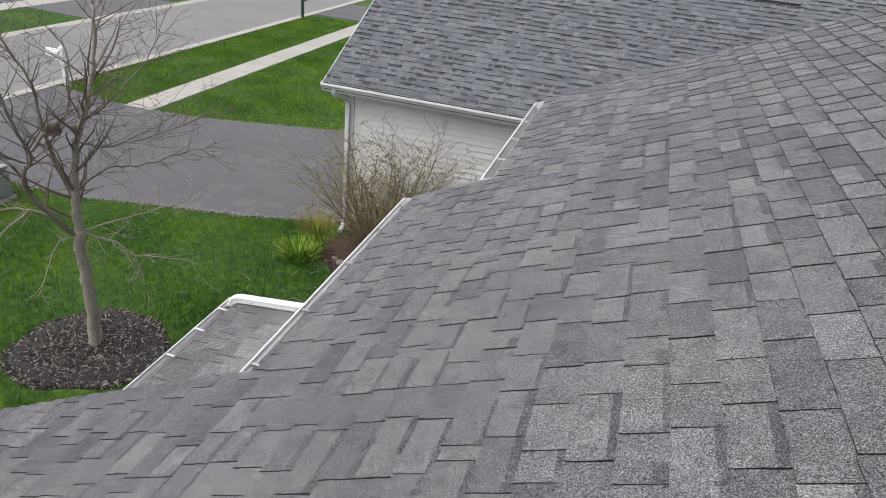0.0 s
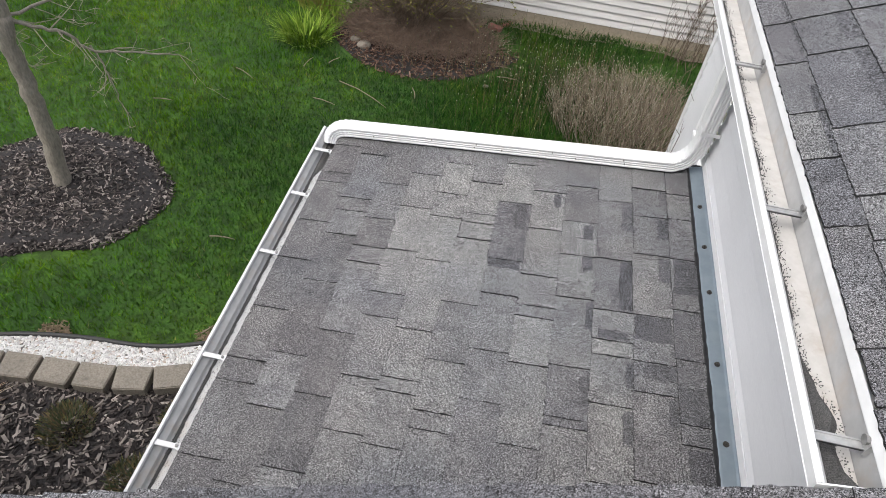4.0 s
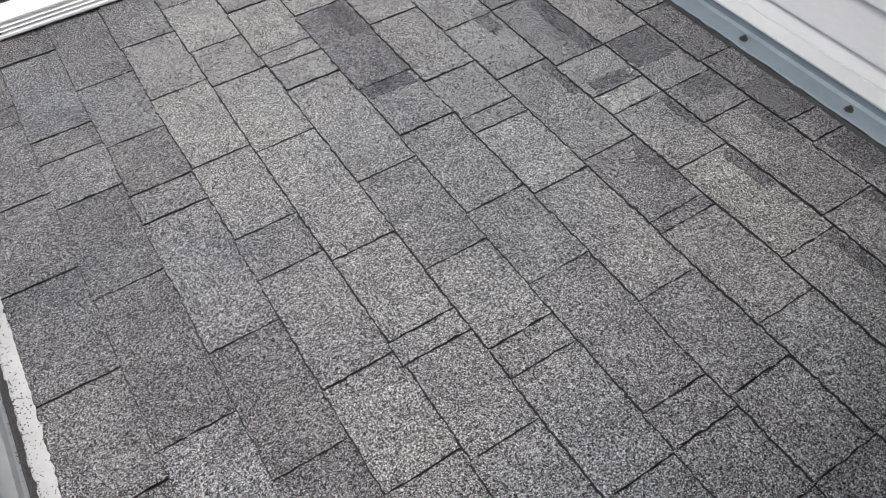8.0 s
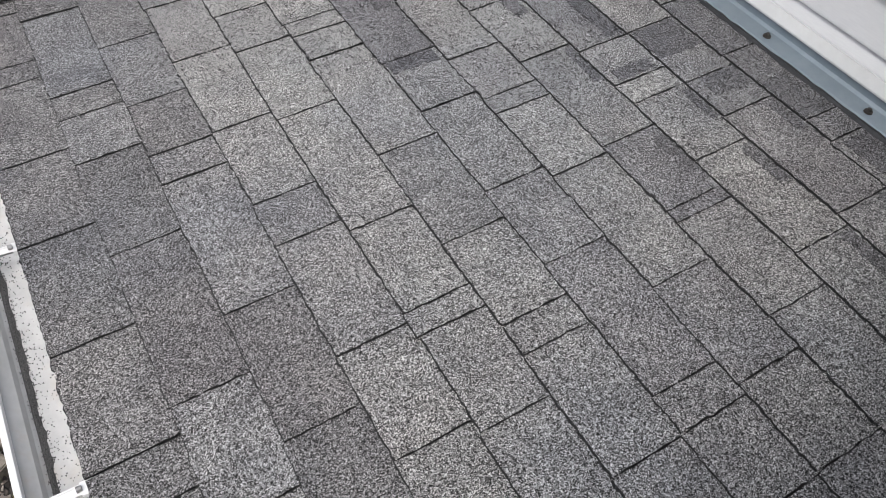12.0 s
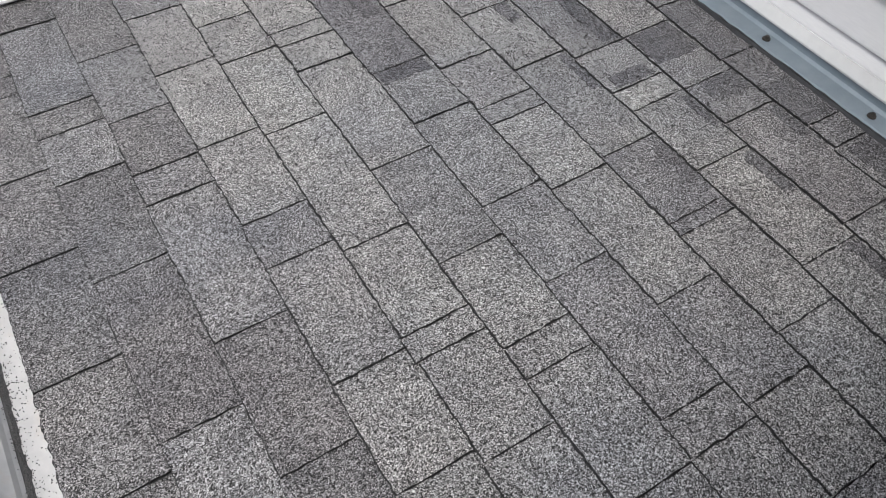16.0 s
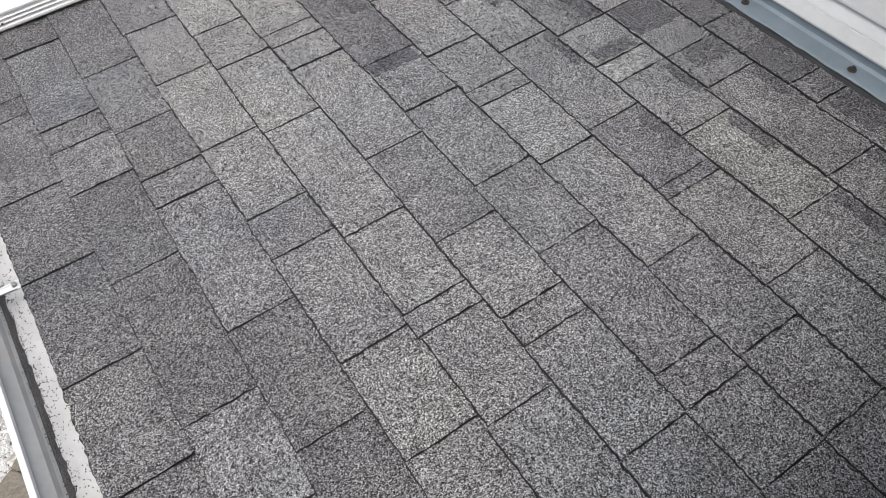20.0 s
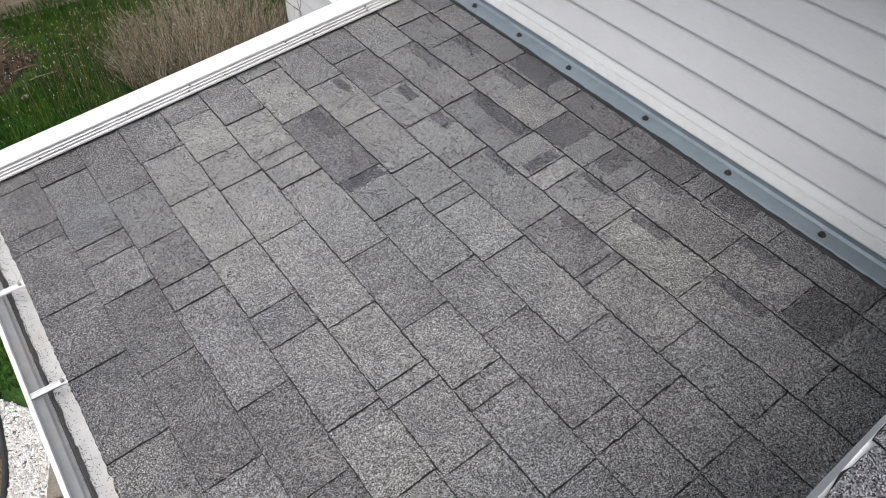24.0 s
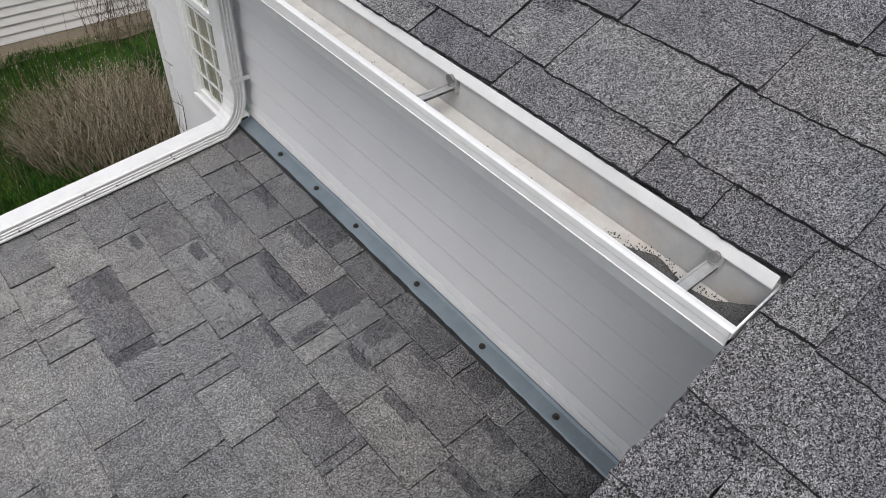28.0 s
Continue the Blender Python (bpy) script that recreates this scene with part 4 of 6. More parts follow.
def bough(points, thick, thin, depth, material, name="limb", sides=8, shoots=0.5, reach=0.55):
    """A limb through points given across the tree, upward and towards the house; it wanders a little and carries twigs."""
    ends = [foot + ACROSS * u + Vector((0, 0, v)) + TOWARDS * (depth * k / (len(points) - 1)) for k, (u, v) in enumerate(points)]
    path = []
    for k in range(len(ends) - 1):
        p0, p1, p2, p3 = ends[max(k - 1, 0)], ends[k], ends[k + 1], ends[min(k + 2, len(ends) - 1)]
        for m in range(5):
            t = m / 5
            p = 0.5 * (2 * p1 + (p2 - p0) * t + (2 * p0 - 5 * p1 + 4 * p2 - p3) * t * t + (3 * p1 - p0 - 3 * p2 + p3) * t ** 3)
            path.append(p + Vector([trng.gauss(0, 0.007 if k + m else 0) for _ in range(3)]))
    path.append(ends[-1])
    n = len(path) - 1
    radii = [thick + (thin - thick) * (k / n) ** 0.8 for k in range(n + 1)]
    verts, faces = [], []
    tube(verts, faces, path, radii, sides)
    solid(name, verts, faces, material, tree, "", True)
    for k in range(2, n + 1):
        for _ in range(2):
            if shoots and (trng.random() < shoots or k == n):
                side = Vector((trng.gauss(0, 1), trng.gauss(0, 1), trng.gauss(0.1, 0.7))).normalized()
                d = ((path[k] - path[k - 1]).normalized() * 0.75 + side * 0.75).normalized()
                limb(twigs[0], twigs[1], twigs, path[k], d, reach * trng.uniform(0.45, 1.25), max(0.0046, radii[k] * 0.40), 2, 0.12, 0.03)


twigs = ([], [])
bough([(0.0, -0.05), (0.012, 0.06), (0.04, 0.55), (0.045, 1.1), (0.03, 1.48), (0.06, 1.83)], 0.094, 0.066, 0.0, BARK, "trunk", 14, 0.0)
bough([(0.06, 1.80), (0.07, 2.12), (0.09, 2.5), (0.17, 2.96), (0.28, 3.25), (0.43, 3.72), (0.51, 4.08), (0.56, 4.6)], 0.064, 0.018, 0.05, BARK, shoots=0.5, reach=0.8, sides=10)
bough([(0.02, 1.72), (-0.22, 2.1), (-0.41, 2.45), (-0.41, 2.71), (-0.31, 2.93), (-0.41, 3.3), (-0.48, 3.72), (-0.5, 4.2)], 0.040, 0.012, 0.35, LIMB, shoots=0.6, reach=0.75)
bough([(-0.32, 2.91), (-0.12, 3.12), (0.12, 3.34), (0.24, 3.73), (0.2, 4.2)], 0.020, 0.008, -0.1, LIMB)
bough([(0.04, 2.32), (-0.09, 2.78), (-0.15, 3.21), (-0.18, 3.66), (-0.3, 3.93), (-0.45, 4.3)], 0.030, 0.010, -0.35, LIMB, shoots=0.6, reach=0.75)
bough([(0.10, 2.34), (0.27, 2.48), (0.52, 2.59), (0.92, 2.57), (1.33, 2.64), (1.73, 2.69)], 0.018, 0.005, -0.3, LIMB)
bough([(-0.38, 2.78), (-0.68, 2.99), (-0.99, 3.11), (-1.27, 3.27), (-1.6, 3.45)], 0.014, 0.005, 0.4, LIMB, shoots=0.75, reach=0.7)
bough([(-0.44, 3.28), (-0.81, 3.38), (-1.03, 3.66), (-1.3, 4.05)], 0.013, 0.005, -0.4, LIMB, shoots=0.75, reach=0.7)
bough([(0.19, 3.01), (0.43, 2.96), (0.77, 3.04), (1.17, 3.19), (1.56, 3.39)], 0.014, 0.005, 0.5, LIMB, shoots=0.75, reach=0.7)
bough([(0.29, 3.29), (0.53, 3.38), (0.84, 3.65), (1.09, 3.88), (1.3, 4.2)], 0.016, 0.006, -0.4, LIMB, shoots=0.75, reach=0.7)
bough([(0.45, 3.74), (0.65, 4.03), (0.8, 4.4)], 0.018, 0.008, 0.2, LIMB)
bough([(-0.41, 2.6), (-0.75, 2.72), (-1.1, 2.74), (-1.5, 2.86)], 0.012, 0.004, -0.3, LIMB, shoots=0.75, reach=0.7)
solid("crown", twigs[0], twigs[1], TREE_TWIG, tree, "leafless brown twigs")
twigs = ([], [])
bough([(0.08, 1.80), (0.21, 1.72), (0.45, 1.61), (0.64, 1.41), (1.01, 1.32), (1.34, 1.23)], 0.021, 0.007, 0.15, BARK, shoots=0.4, reach=0.4)
bough([(0.63, 1.42), (0.7, 1.18), (0.74, 0.81)], 0.011, 0.005, 0.1, BARK, shoots=0.25, reach=0.25)
bough([(0.12, 1.82), (0.64, 1.86), (1.06, 1.9), (1.49, 1.9)], 0.016, 0.006, -0.35, BARK, shoots=0.5, reach=0.4)
bough([(-0.18, 2.03), (-0.48, 2.16), (-0.8, 2.18), (-1.11, 2.16), (-1.47, 2.06)], 0.019, 0.006, -0.2, BARK, shoots=0.4, reach=0.4)
bough([(-0.46, 2.15), (-0.69, 2.02), (-1.01, 1.76), (-1.4, 1.63), (-1.73, 1.49)], 0.015, 0.005, 0.35, BARK, shoots=0.35, reach=0.35)
bough([(0.0, 1.72), (-0.18, 1.75), (-0.37, 1.42), (-0.48, 1.2)], 0.014, 0.005, 0.3, BARK, shoots=0.3, reach=0.25)
bough([(0.05, 1.75), (0.10, 1.62), (0.12, 1.40)], 0.007, 0.003, 0.12, BARK, shoots=0.3, reach=0.2)
solid("crown", twigs[0], twigs[1], STRAW_TWIG, tree, "pale dead twigs low on the trunk")
nest = thing("bird_nest", "small brown twig nest lodged in the bare tree", "nest")
verts, faces = [], []
for k in range(160):
    w, h = trng.uniform(0, 6.28), trng.uniform(-0.05, 0.06)
    r = 0.075 * math.sqrt(max(0.1, 1 - (h / 0.09) ** 2))
    c0 = Vector((-5.16, 3.17, 3.16)) + Vector((r * math.cos(w), r * math.sin(w), h))
    d = Vector((-math.sin(w), math.cos(w), trng.uniform(-0.4, 0.4))) * 0.05
    tube(verts, faces, [c0 - d, c0 + d], [0.003, 0.002], 3)
solid("nest_bowl", verts, faces, TWIG, nest)


def scatter_chips(name, parent, inside, n, size, z, material, label, tilt=0.5):
    """Loose flat pieces lying over a bed."""
    g = random.Random(n)
    verts, faces = [], []
    while n > 0:
        p = inside(g)
        if p is None:
            continue
        n -= 1
        x, y, h = p
        ln, wd, w = g.uniform(*size), g.uniform(0.13, 0.36), g.uniform(0, 6.28)
        u = Vector((math.cos(w), math.sin(w), g.uniform(-tilt, tilt))) * ln
        v = Vector((-math.sin(w), math.cos(w), g.uniform(-tilt, tilt))) * ln * wd
        o = Vector((x, y, z + h + g.uniform(0.0, 0.018)))
        k = len(verts)
        verts += [o - u - v, o + u - v * 0.6, o + u * 0.9 + v, o - u * 0.8 + v * 0.8, o - u - v - Vector((0, 0, 0.008)), o + u - v * 0.6 - Vector((0, 0, 0.008)), o + u * 0.9 + v - Vector((0, 0, 0.008)), o - u * 0.8 + v * 0.8 - Vector((0, 0, 0.008))]
        faces += [(k, k + 1, k + 2, k + 3), (k, k + 4, k + 5, k + 1), (k + 1, k + 5, k + 6, k + 2), (k + 2, k + 6, k + 7, k + 3), (k + 3, k + 7, k + 4, k)]
    ob = solid(name, verts, faces, material, parent, label)
    if parent is None:
        tagged(ob, label, "mulch", kind="stuff")
    else:
        ob["kind"] = "stuff"
    return ob


RING = (-5.16, 3.16)


def ring_radius(w):
    return 0.99 + 0.07 * math.sin(2 * w + 0.8) + 0.05 * math.sin(3 * w + 2) + 0.03 * math.sin(7 * w)


mulch_ring = thing("mulch_ring", "round bed of dark bark mulch under the tree", "mulch bed")
verts, faces = [(RING[0], RING[1], 0.07)], []
for j, f in enumerate((0.5, 0.85, 1.0)):
    for k in range(48):
        w = 2 * math.pi * k / 48
        r = ring_radius(w) * f
        verts.append((RING[0] + r * math.cos(w), RING[1] + r * math.sin(w), (0.062, 0.045, -0.01)[j]))
for k in range(48):
    faces.append((0, 1 + k, 1 + (k + 1) % 48))
    for j in range(2):
        a, b = 1 + j * 48 + k, 1 + j * 48 + (k + 1) % 48
        faces.append((a, a + 48, b + 48, b))
solid("soil", verts, faces, MULCH, mulch_ring, "", True)


def in_ring(g):
    w, f = g.uniform(0, 6.283), math.sqrt(g.random())
    r = ring_radius(w) * f * 1.01
    return RING[0] + r * math.cos(w), RING[1] + r * math.sin(w), 0.065 * (1 - f ** 3)


scatter_chips("chip_layer", mulch_ring, in_ring, 8000, (0.012, 0.036), 0.0, CHIPS, "shredded dark bark chips")

# planting bed with a block border, white gravel and black edging beside the porch
EDGE = [(-5.75, -0.4), (-5.48, 0.35), (-5.20, 0.92), (-4.93, 1.25), (-4.52, 1.46), (-3.95, 1.58), (-3.5, 1.62), (-3.15, 1.71), (-2.72, 1.94), (-2.50, 2.36), (-2.42, 3.0)]
STONE = [(-5.45, -0.4), (-5.27, 0.18), (-5.07, 0.62), (-4.79, 1.01), (-4.42, 1.15), (-3.86, 1.20), (-3.40, 1.26), (-2.95, 1.40), (-2.55, 1.63), (-2.22, 1.98), (-2.05, 2.5)]


def along(points, n):
    """n points evenly along a smooth line."""
    pts = [Vector((x, y, 0)) for x, y in points]
    fine = []
    for i in range(len(pts) - 1):
        a, b, c2, d = pts[max(i - 1, 0)], pts[i], pts[i + 1], pts[min(i + 2, len(pts) - 1)]
        for k in range(12):
            t = k / 12
            fine.append(0.5 * (2 * b + (c2 - a) * t + (2 * a - 5 * b + 4 * c2 - d) * t * t + (3 * b - a - 3 * c2 + d) * t ** 3))
    fine.append(pts[-1])
    run = [0.0]
    for a, b in zip(fine, fine[1:]):
        run.append(run[-1] + (b - a).length)
    out = []
    for k in range(n):
        s = run[-1] * k / (n - 1)
        i = max(j for j in range(len(run)) if run[j] <= s + 1e-9)
        i = min(i, len(fine) - 2)
        out.append(fine[i].lerp(fine[i + 1], (s - run[i]) / (run[i + 1] - run[i])))
    return out


edging = thing("lawn_edging", "black plastic edging between lawn and white gravel", "edging")
bm = bmesh.new()
sweep(bm, [p + Vector((0, 0, 0.03)) for p in along(EDGE, 70)], ring(0.020, 8))
part("rail", bm, BLACK_PLASTIC, edging, "", True)
edge_line, stone_line = along(EDGE, 120), along(STONE, 120)
gravel = thing("gravel_strip", "strip of white pebbles between edging and block border", "gravel")
verts, faces = [], []
for a, b in zip(edge_line, stone_line):
    verts += [(*a.xy, 0.012), (*b.xy, 0.012)]
for k in range(119):
    faces.append((2 * k, 2 * k + 1, 2 * k + 3, 2 * k + 2))
solid("bed", verts, faces, surface("pale_gravel_fines", (0.30, 0.285, 0.27), (0.18, 0.17, 0.16), 60, 5, 0.95, bump=0.9, depth=0.01), gravel)
verts, faces = [], []
g = random.Random(5)
for _ in range(11000):
    i = g.randrange(30, 119)
    t = g.uniform(0.04, 1.0)
    p = edge_line[i].lerp(stone_line[i], t) + Vector((g.uniform(-0.02, 0.02), g.uniform(-0.02, 0.02), 0.016 + g.uniform(0, 0.012)))
    r, w = g.uniform(0.008, 0.0155), g.uniform(0, 6.28)
    k = len(verts)
    for u, v, h in ((1.3, 0, 0), (0.5, 0.8, 0.1), (-0.6, 0.8, 0), (-1.3, 0, 0.1), (-0.5, -0.8, 0), (0.6, -0.8, 0.1)):
        u, v = u * g.uniform(0.8, 1.1), v * g.uniform(0.8, 1.1)
        verts.append(p + Vector((math.cos(w) * u - math.sin(w) * v, math.sin(w) * u + math.cos(w) * v, h)) * r)
    for u, v in ((0.5, 0.2), (-0.4, -0.2)):
        verts.append(p + Vector((math.cos(w) * u - math.sin(w) * v, math.sin(w) * u + math.cos(w) * v, 0.75)) * r)
    faces += [(k, k + 1, k + 6), (k + 1, k + 2, k + 7, k + 6), (k + 2, k + 3, k + 7), (k + 3, k + 4, k + 7), (k + 4, k + 5, k + 6, k + 7), (k + 5, k, k + 6)]
ob = solid("pebble_layer", verts, faces, PEBBLE, gravel, "smooth white pebbles")
ob["kind"] = "stuff"

border = thing("block_border", "curved low border of tan concrete blocks round the planting bed", "border")
line = along(STONE, 18)
for a, b in zip(line, line[1:]):
    c0, d = (a + b) / 2, (b - a)
    w = math.atan2(d.y, d.x)
    bm = bmesh.new()
    L = d.length / 2
    shape = [(-L + 0.006, 0.10), (L - 0.006, 0.10), (L - 0.022, -0.115), (-L + 0.022, -0.115)]
    lo = [bm.verts.new((u, v, -0.05)) for u, v in shape]
    hi = [bm.verts.new((u, v, 0.135 + trng.uniform(-0.006, 0.008))) for u, v in shape]
    for i in range(4):
        bm.faces.new((lo[i], lo[(i + 1) % 4], hi[(i + 1) % 4], hi[i]))
    bm.faces.new(hi)
    bm.faces.new(lo[::-1])
    bmesh.ops.bevel(bm, geom=list(bm.edges), offset=0.008, segments=2, affect="EDGES")
    bmesh.ops.transform(bm, matrix=Matrix.Translation(c0) @ pose(0, 0, 0, 0, 0, math.degrees(w) + trng.uniform(-2, 2)), verts=bm.verts)
    part("block", bm, BLOCK, border)

bed = thing("planting_bed", "dark mulched planting bed behind the block border", "mulch bed")
outer = along(STONE, 60)
verts = [(*p.xy, 0.05) for p in outer] + [(-1.75, 2.4, 0.05), (-1.75, -0.95, 0.05), (-6.2, -0.95, 0.05)]
solid("soil", verts, [tuple(range(len(verts)))], MULCH, bed)


def in_bed(g):
    x, y = g.uniform(-5.6, -1.9), g.uniform(-0.4, 2.0)
    for a, b in zip(outer, outer[1:]):
        if a.x <= x <= b.x:
            top = a.y + (b.y - a.y) * (x - a.x) / (b.x - a.x)
            return (x, y, 0.0) if y < top - 0.09 else None
    return None


scatter_chips("chip_layer", bed, in_bed, 8500, (0.014, 0.048), 0.05, CHIPS, "shredded dark bark chips")


def blades(center, n, spread, length, width, droop, material, verts, faces, lean=0.6, seed=1, steps=4):
    """Arching blades that spring from one crown."""
    g = random.Random(seed)
    for _ in range(n):
        w, r = g.uniform(0, 6.283), spread * math.sqrt(g.random())
        p = Vector(center) + Vector((r * math.cos(w), r * math.sin(w), 0))
        out = Vector((math.cos(w + g.gauss(0, 0.5)), math.sin(w + g.gauss(0, 0.5)), 0))
        d = (Vector((0, 0, 1)) + out * g.uniform(0.1, lean)).normalized()
        ln, wd = length * g.uniform(0.55, 1.1), width * g.uniform(0.7, 1.2)
        side = d.cross(out).normalized() if d.cross(out).length > 0.01 else Vector((1, 0, 0))
        k = len(verts)
        for i in range(steps + 1):
            t = i / steps
            verts += [p - side * wd * (1 - t * 0.9) / 2, p + side * wd * (1 - t * 0.9) / 2]
            d = (d + (out * 0.6 + Vector((0, 0, -1))) * droop * t).normalized()
            p = p + d * ln / steps
        for i in range(steps):
            a = k + 2 * i
            faces.append((a, a + 1, a + 3, a + 2))


def clump(name, label, category, center, n, spread, length, width, droop, material, lean=0.6, seed=1, piece="blade_tuft"):
    t = thing(name, label, category)
    verts, faces = [], []
    blades(center, n, spread, length, width, droop, material, verts, faces, lean, seed)
    ob = solid(piece, verts, faces, material, t)
    ob["kind"] = "stuff"
    return t


def beside_edging(g):
    i = g.choice((44, 46, 47, 60, 88, 90, 91, 92, 101, 104, 105)) + g.randrange(-2, 3)
    p, q = edge_line[i], stone_line[i]
    out = (p - q).normalized()
    p = p + out * (0.03 + abs(g.gauss(0, 0.05)))
    return p.x + g.gauss(0, 0.02), p.y + g.gauss(0, 0.02), 0.01


scatter_chips("edge_litter", None, beside_edging, 2400, (0.005, 0.015), 0.006, surface("dry_tan_litter", (0.26, 0.19, 0.12), (0.13, 0.09, 0.06), 90, 9, 0.9), "tan dead leaf scraps caught along the edging", 0.5)
clump("daylily_clump", "fresh green daylily clump beside the garage bed", "plant", (-3.86, 6.84, 0.0), 420, 0.30, 0.34, 0.022, 0.26, FRESH, 1.6, 3)
clump("daylily_clump", "fresh green daylily clump beside the garage bed", "plant", (-3.70, 7.46, 0.0), 320, 0.24, 0.32, 0.020, 0.26, FRESH, 1.5, 4)
clump("leafy_shrub", "feathery olive-yellow shrub at the edge of the driveway", "shrub", (-3.98, 7.80, 0.0), 420, 0.30, 0.44, 0.012, 0.14, BUD, 0.9, 6)
clump("dry_grass_clump", "rusty dry ornamental grass in the mulch bed", "plant", (-4.42, 0.72, 0.05), 150, 0.10, 0.40, 0.009, 0.24, RUST_STRAW, 1.9, 5)
for i, (x, y, r, n) in enumerate(((-3.62, 0.82, 0.16, 420), (-2.75, 1.06, 0.20, 500), (-2.40, 1.25, 0.15, 380), (-2.95, 0.55, 0.15, 300))):
    clump("low_shrub", "low grey-green creeping shrub in the mulch bed", "shrub", (x, y, 0.05), n * 3, r * 1.15, 0.07, 0.012, 0.10, SHRUBLET, 1.1, 30 + i, "sprig_mat")

sage = thing("dry_sage_shrub", "big clump of dry grey-brown stems with pale tips", "shrub")
verts, faces, tips_v, tips_f = [], [], [], []
g = random.Random(8)
for _ in range(1250):
    w, f = g.uniform(0, 6.283), math.sqrt(g.random())
    x, y = 0.52 + 0.92 * f * math.cos(w), 6.08 + 0.75 * f * math.sin(w)
    lean = Vector((0.35 * f * math.cos(w) + g.gauss(0, 0.16), 0.30 * f * math.sin(w) + g.gauss(0, 0.16), 1.0)).normalized()
    ln = g.uniform(0.35, 0.74) * (1.05 - 0.35 * f)
    p0 = Vector((x, y, 0.0))
    mid = p0 + lean * ln * 0.5 + Vector((g.gauss(0, 0.03), g.gauss(0, 0.03), 0))
    end = p0 + lean * ln + Vector((g.gauss(0, 0.05), g.gauss(0, 0.05), 0))
    tube(verts, faces, [p0, mid, end], [0.0042, 0.0032, 0.0016], 3)
    for _ in range(2):
        q = mid.lerp(end, g.uniform(0, 0.8))
        tube(verts, faces, [q, q + Vector((g.gauss(0, 0.06), g.gauss(0, 0.06), g.uniform(0.05, 0.16)))], [0.002, 0.001], 3)
    if g.random() < 0.55:
        k = len(tips_v)
        s2 = g.uniform(0.004, 0.007)
        tips_v += [end + Vector((s2, 0, 0)), end + Vector((-s2 / 2, s2, 0)), end + Vector((-s2 / 2, -s2, 0)), end + Vector((0, 0, 2.4 * s2)), end - Vector((0, 0, s2))]
        tips_f += [(k, k + 1, k + 3), (k + 1, k + 2, k + 3), (k + 2, k, k + 3), (k + 1, k, k + 4), (k + 2, k + 1, k + 4), (k, k + 2, k + 4)]
ob = solid("stem_mass", verts, faces, STRAW, sage)
ob["kind"] = "stuff"
ob = solid("seed_head_mass", tips_v, tips_f, SEED, sage, "pale dry seed heads")
ob["kind"] = "stuff"
sprouts = thing("seeding_stalks", "thin seed stalks standing up in the lawn", "plant")
verts, faces, tips_v, tips_f = [], [], [], []
for _ in range(900):
    x, y = g.gauss(-0.25, 0.8), g.gauss(6.5, 0.6)
    if y > 8.0 or x > 2.0:
        continue
    ln = g.uniform(0.22, 0.52)
    lift = float(grade(x, y))
    end = Vector((x + g.gauss(0, 0.03), y + g.gauss(0, 0.03), ln + lift))
    tube(verts, faces, [Vector((x, y, lift - 0.01)), end], [0.0022, 0.0012], 3)
    k, s2 = len(tips_v), g.uniform(0.004, 0.007)
    tips_v += [end + Vector((s2, 0, 0)), end + Vector((-s2 / 2, s2, 0)), end + Vector((-s2 / 2, -s2, 0)), end + Vector((0, 0, 2.4 * s2)), end - Vector((0, 0, s2))]
    tips_f += [(k, k + 1, k + 3), (k + 1, k + 2, k + 3), (k + 2, k, k + 3), (k + 1, k, k + 4), (k + 2, k + 1, k + 4), (k, k + 2, k + 4)]
solid("stalk_stand", verts, faces, SHRUBLET, sprouts)["kind"] = "stuff"
solid("seed_head_mass", tips_v, tips_f, SEED, sprouts)["kind"] = "stuff"

# twiggy shrub and litter against the garage
shrub = thing("bare_shrub", "tall bare twiggy shrub with small olive buds against the garage", "shrub")
base = Vector((-2.62, 7.55, 0.0))
verts, faces, twigs = [], [], ([], [])
for k in range(62):
    w = trng.uniform(0, 6.283)
    r = 0.26 * math.sqrt(trng.random())
    at = base + Vector((r * math.cos(w), r * math.sin(w) * 0.7, 0))
    way = Vector(((0.62, 0.34)[k % 2] * math.cos(w) + trng.gauss(0, 0.15), 0.45 * math.sin(w) + trng.gauss(0, 0.10), 1.0))
    limb(verts, faces, twigs, at, way, trng.uniform(1.35, 2.25), trng.uniform(0.010, 0.016), 2, 0.06, 0.02)
solid("stem_mass", verts, faces, TWIG, shrub)
solid("crown", twigs[0], twigs[1], TWIG, shrub)
bud_v, bud_f = [], []
pool = twigs[0][::2]
for v in pool:
    if trng.random() < (0.9 if v.x < -2.9 else 0.6) and v.z > 0.5:
        k, s2 = len(bud_v), trng.uniform(0.009, 0.020)
        d = Vector((trng.gauss(0, 1), trng.gauss(0, 1), trng.gauss(0.4, 1))).normalized()
        e = d.orthogonal().normalized() * s2 * 0.5
        bud_v += [v, v + d * s2 + e, v + d * s2 * 2.0, v + d * s2 - e]
        bud_f.append((k, k + 1, k + 2, k + 3))
solid("bud_mass", bud_v, bud_f, BUD, shrub, "small olive-brown buds")["kind"] = "stuff"

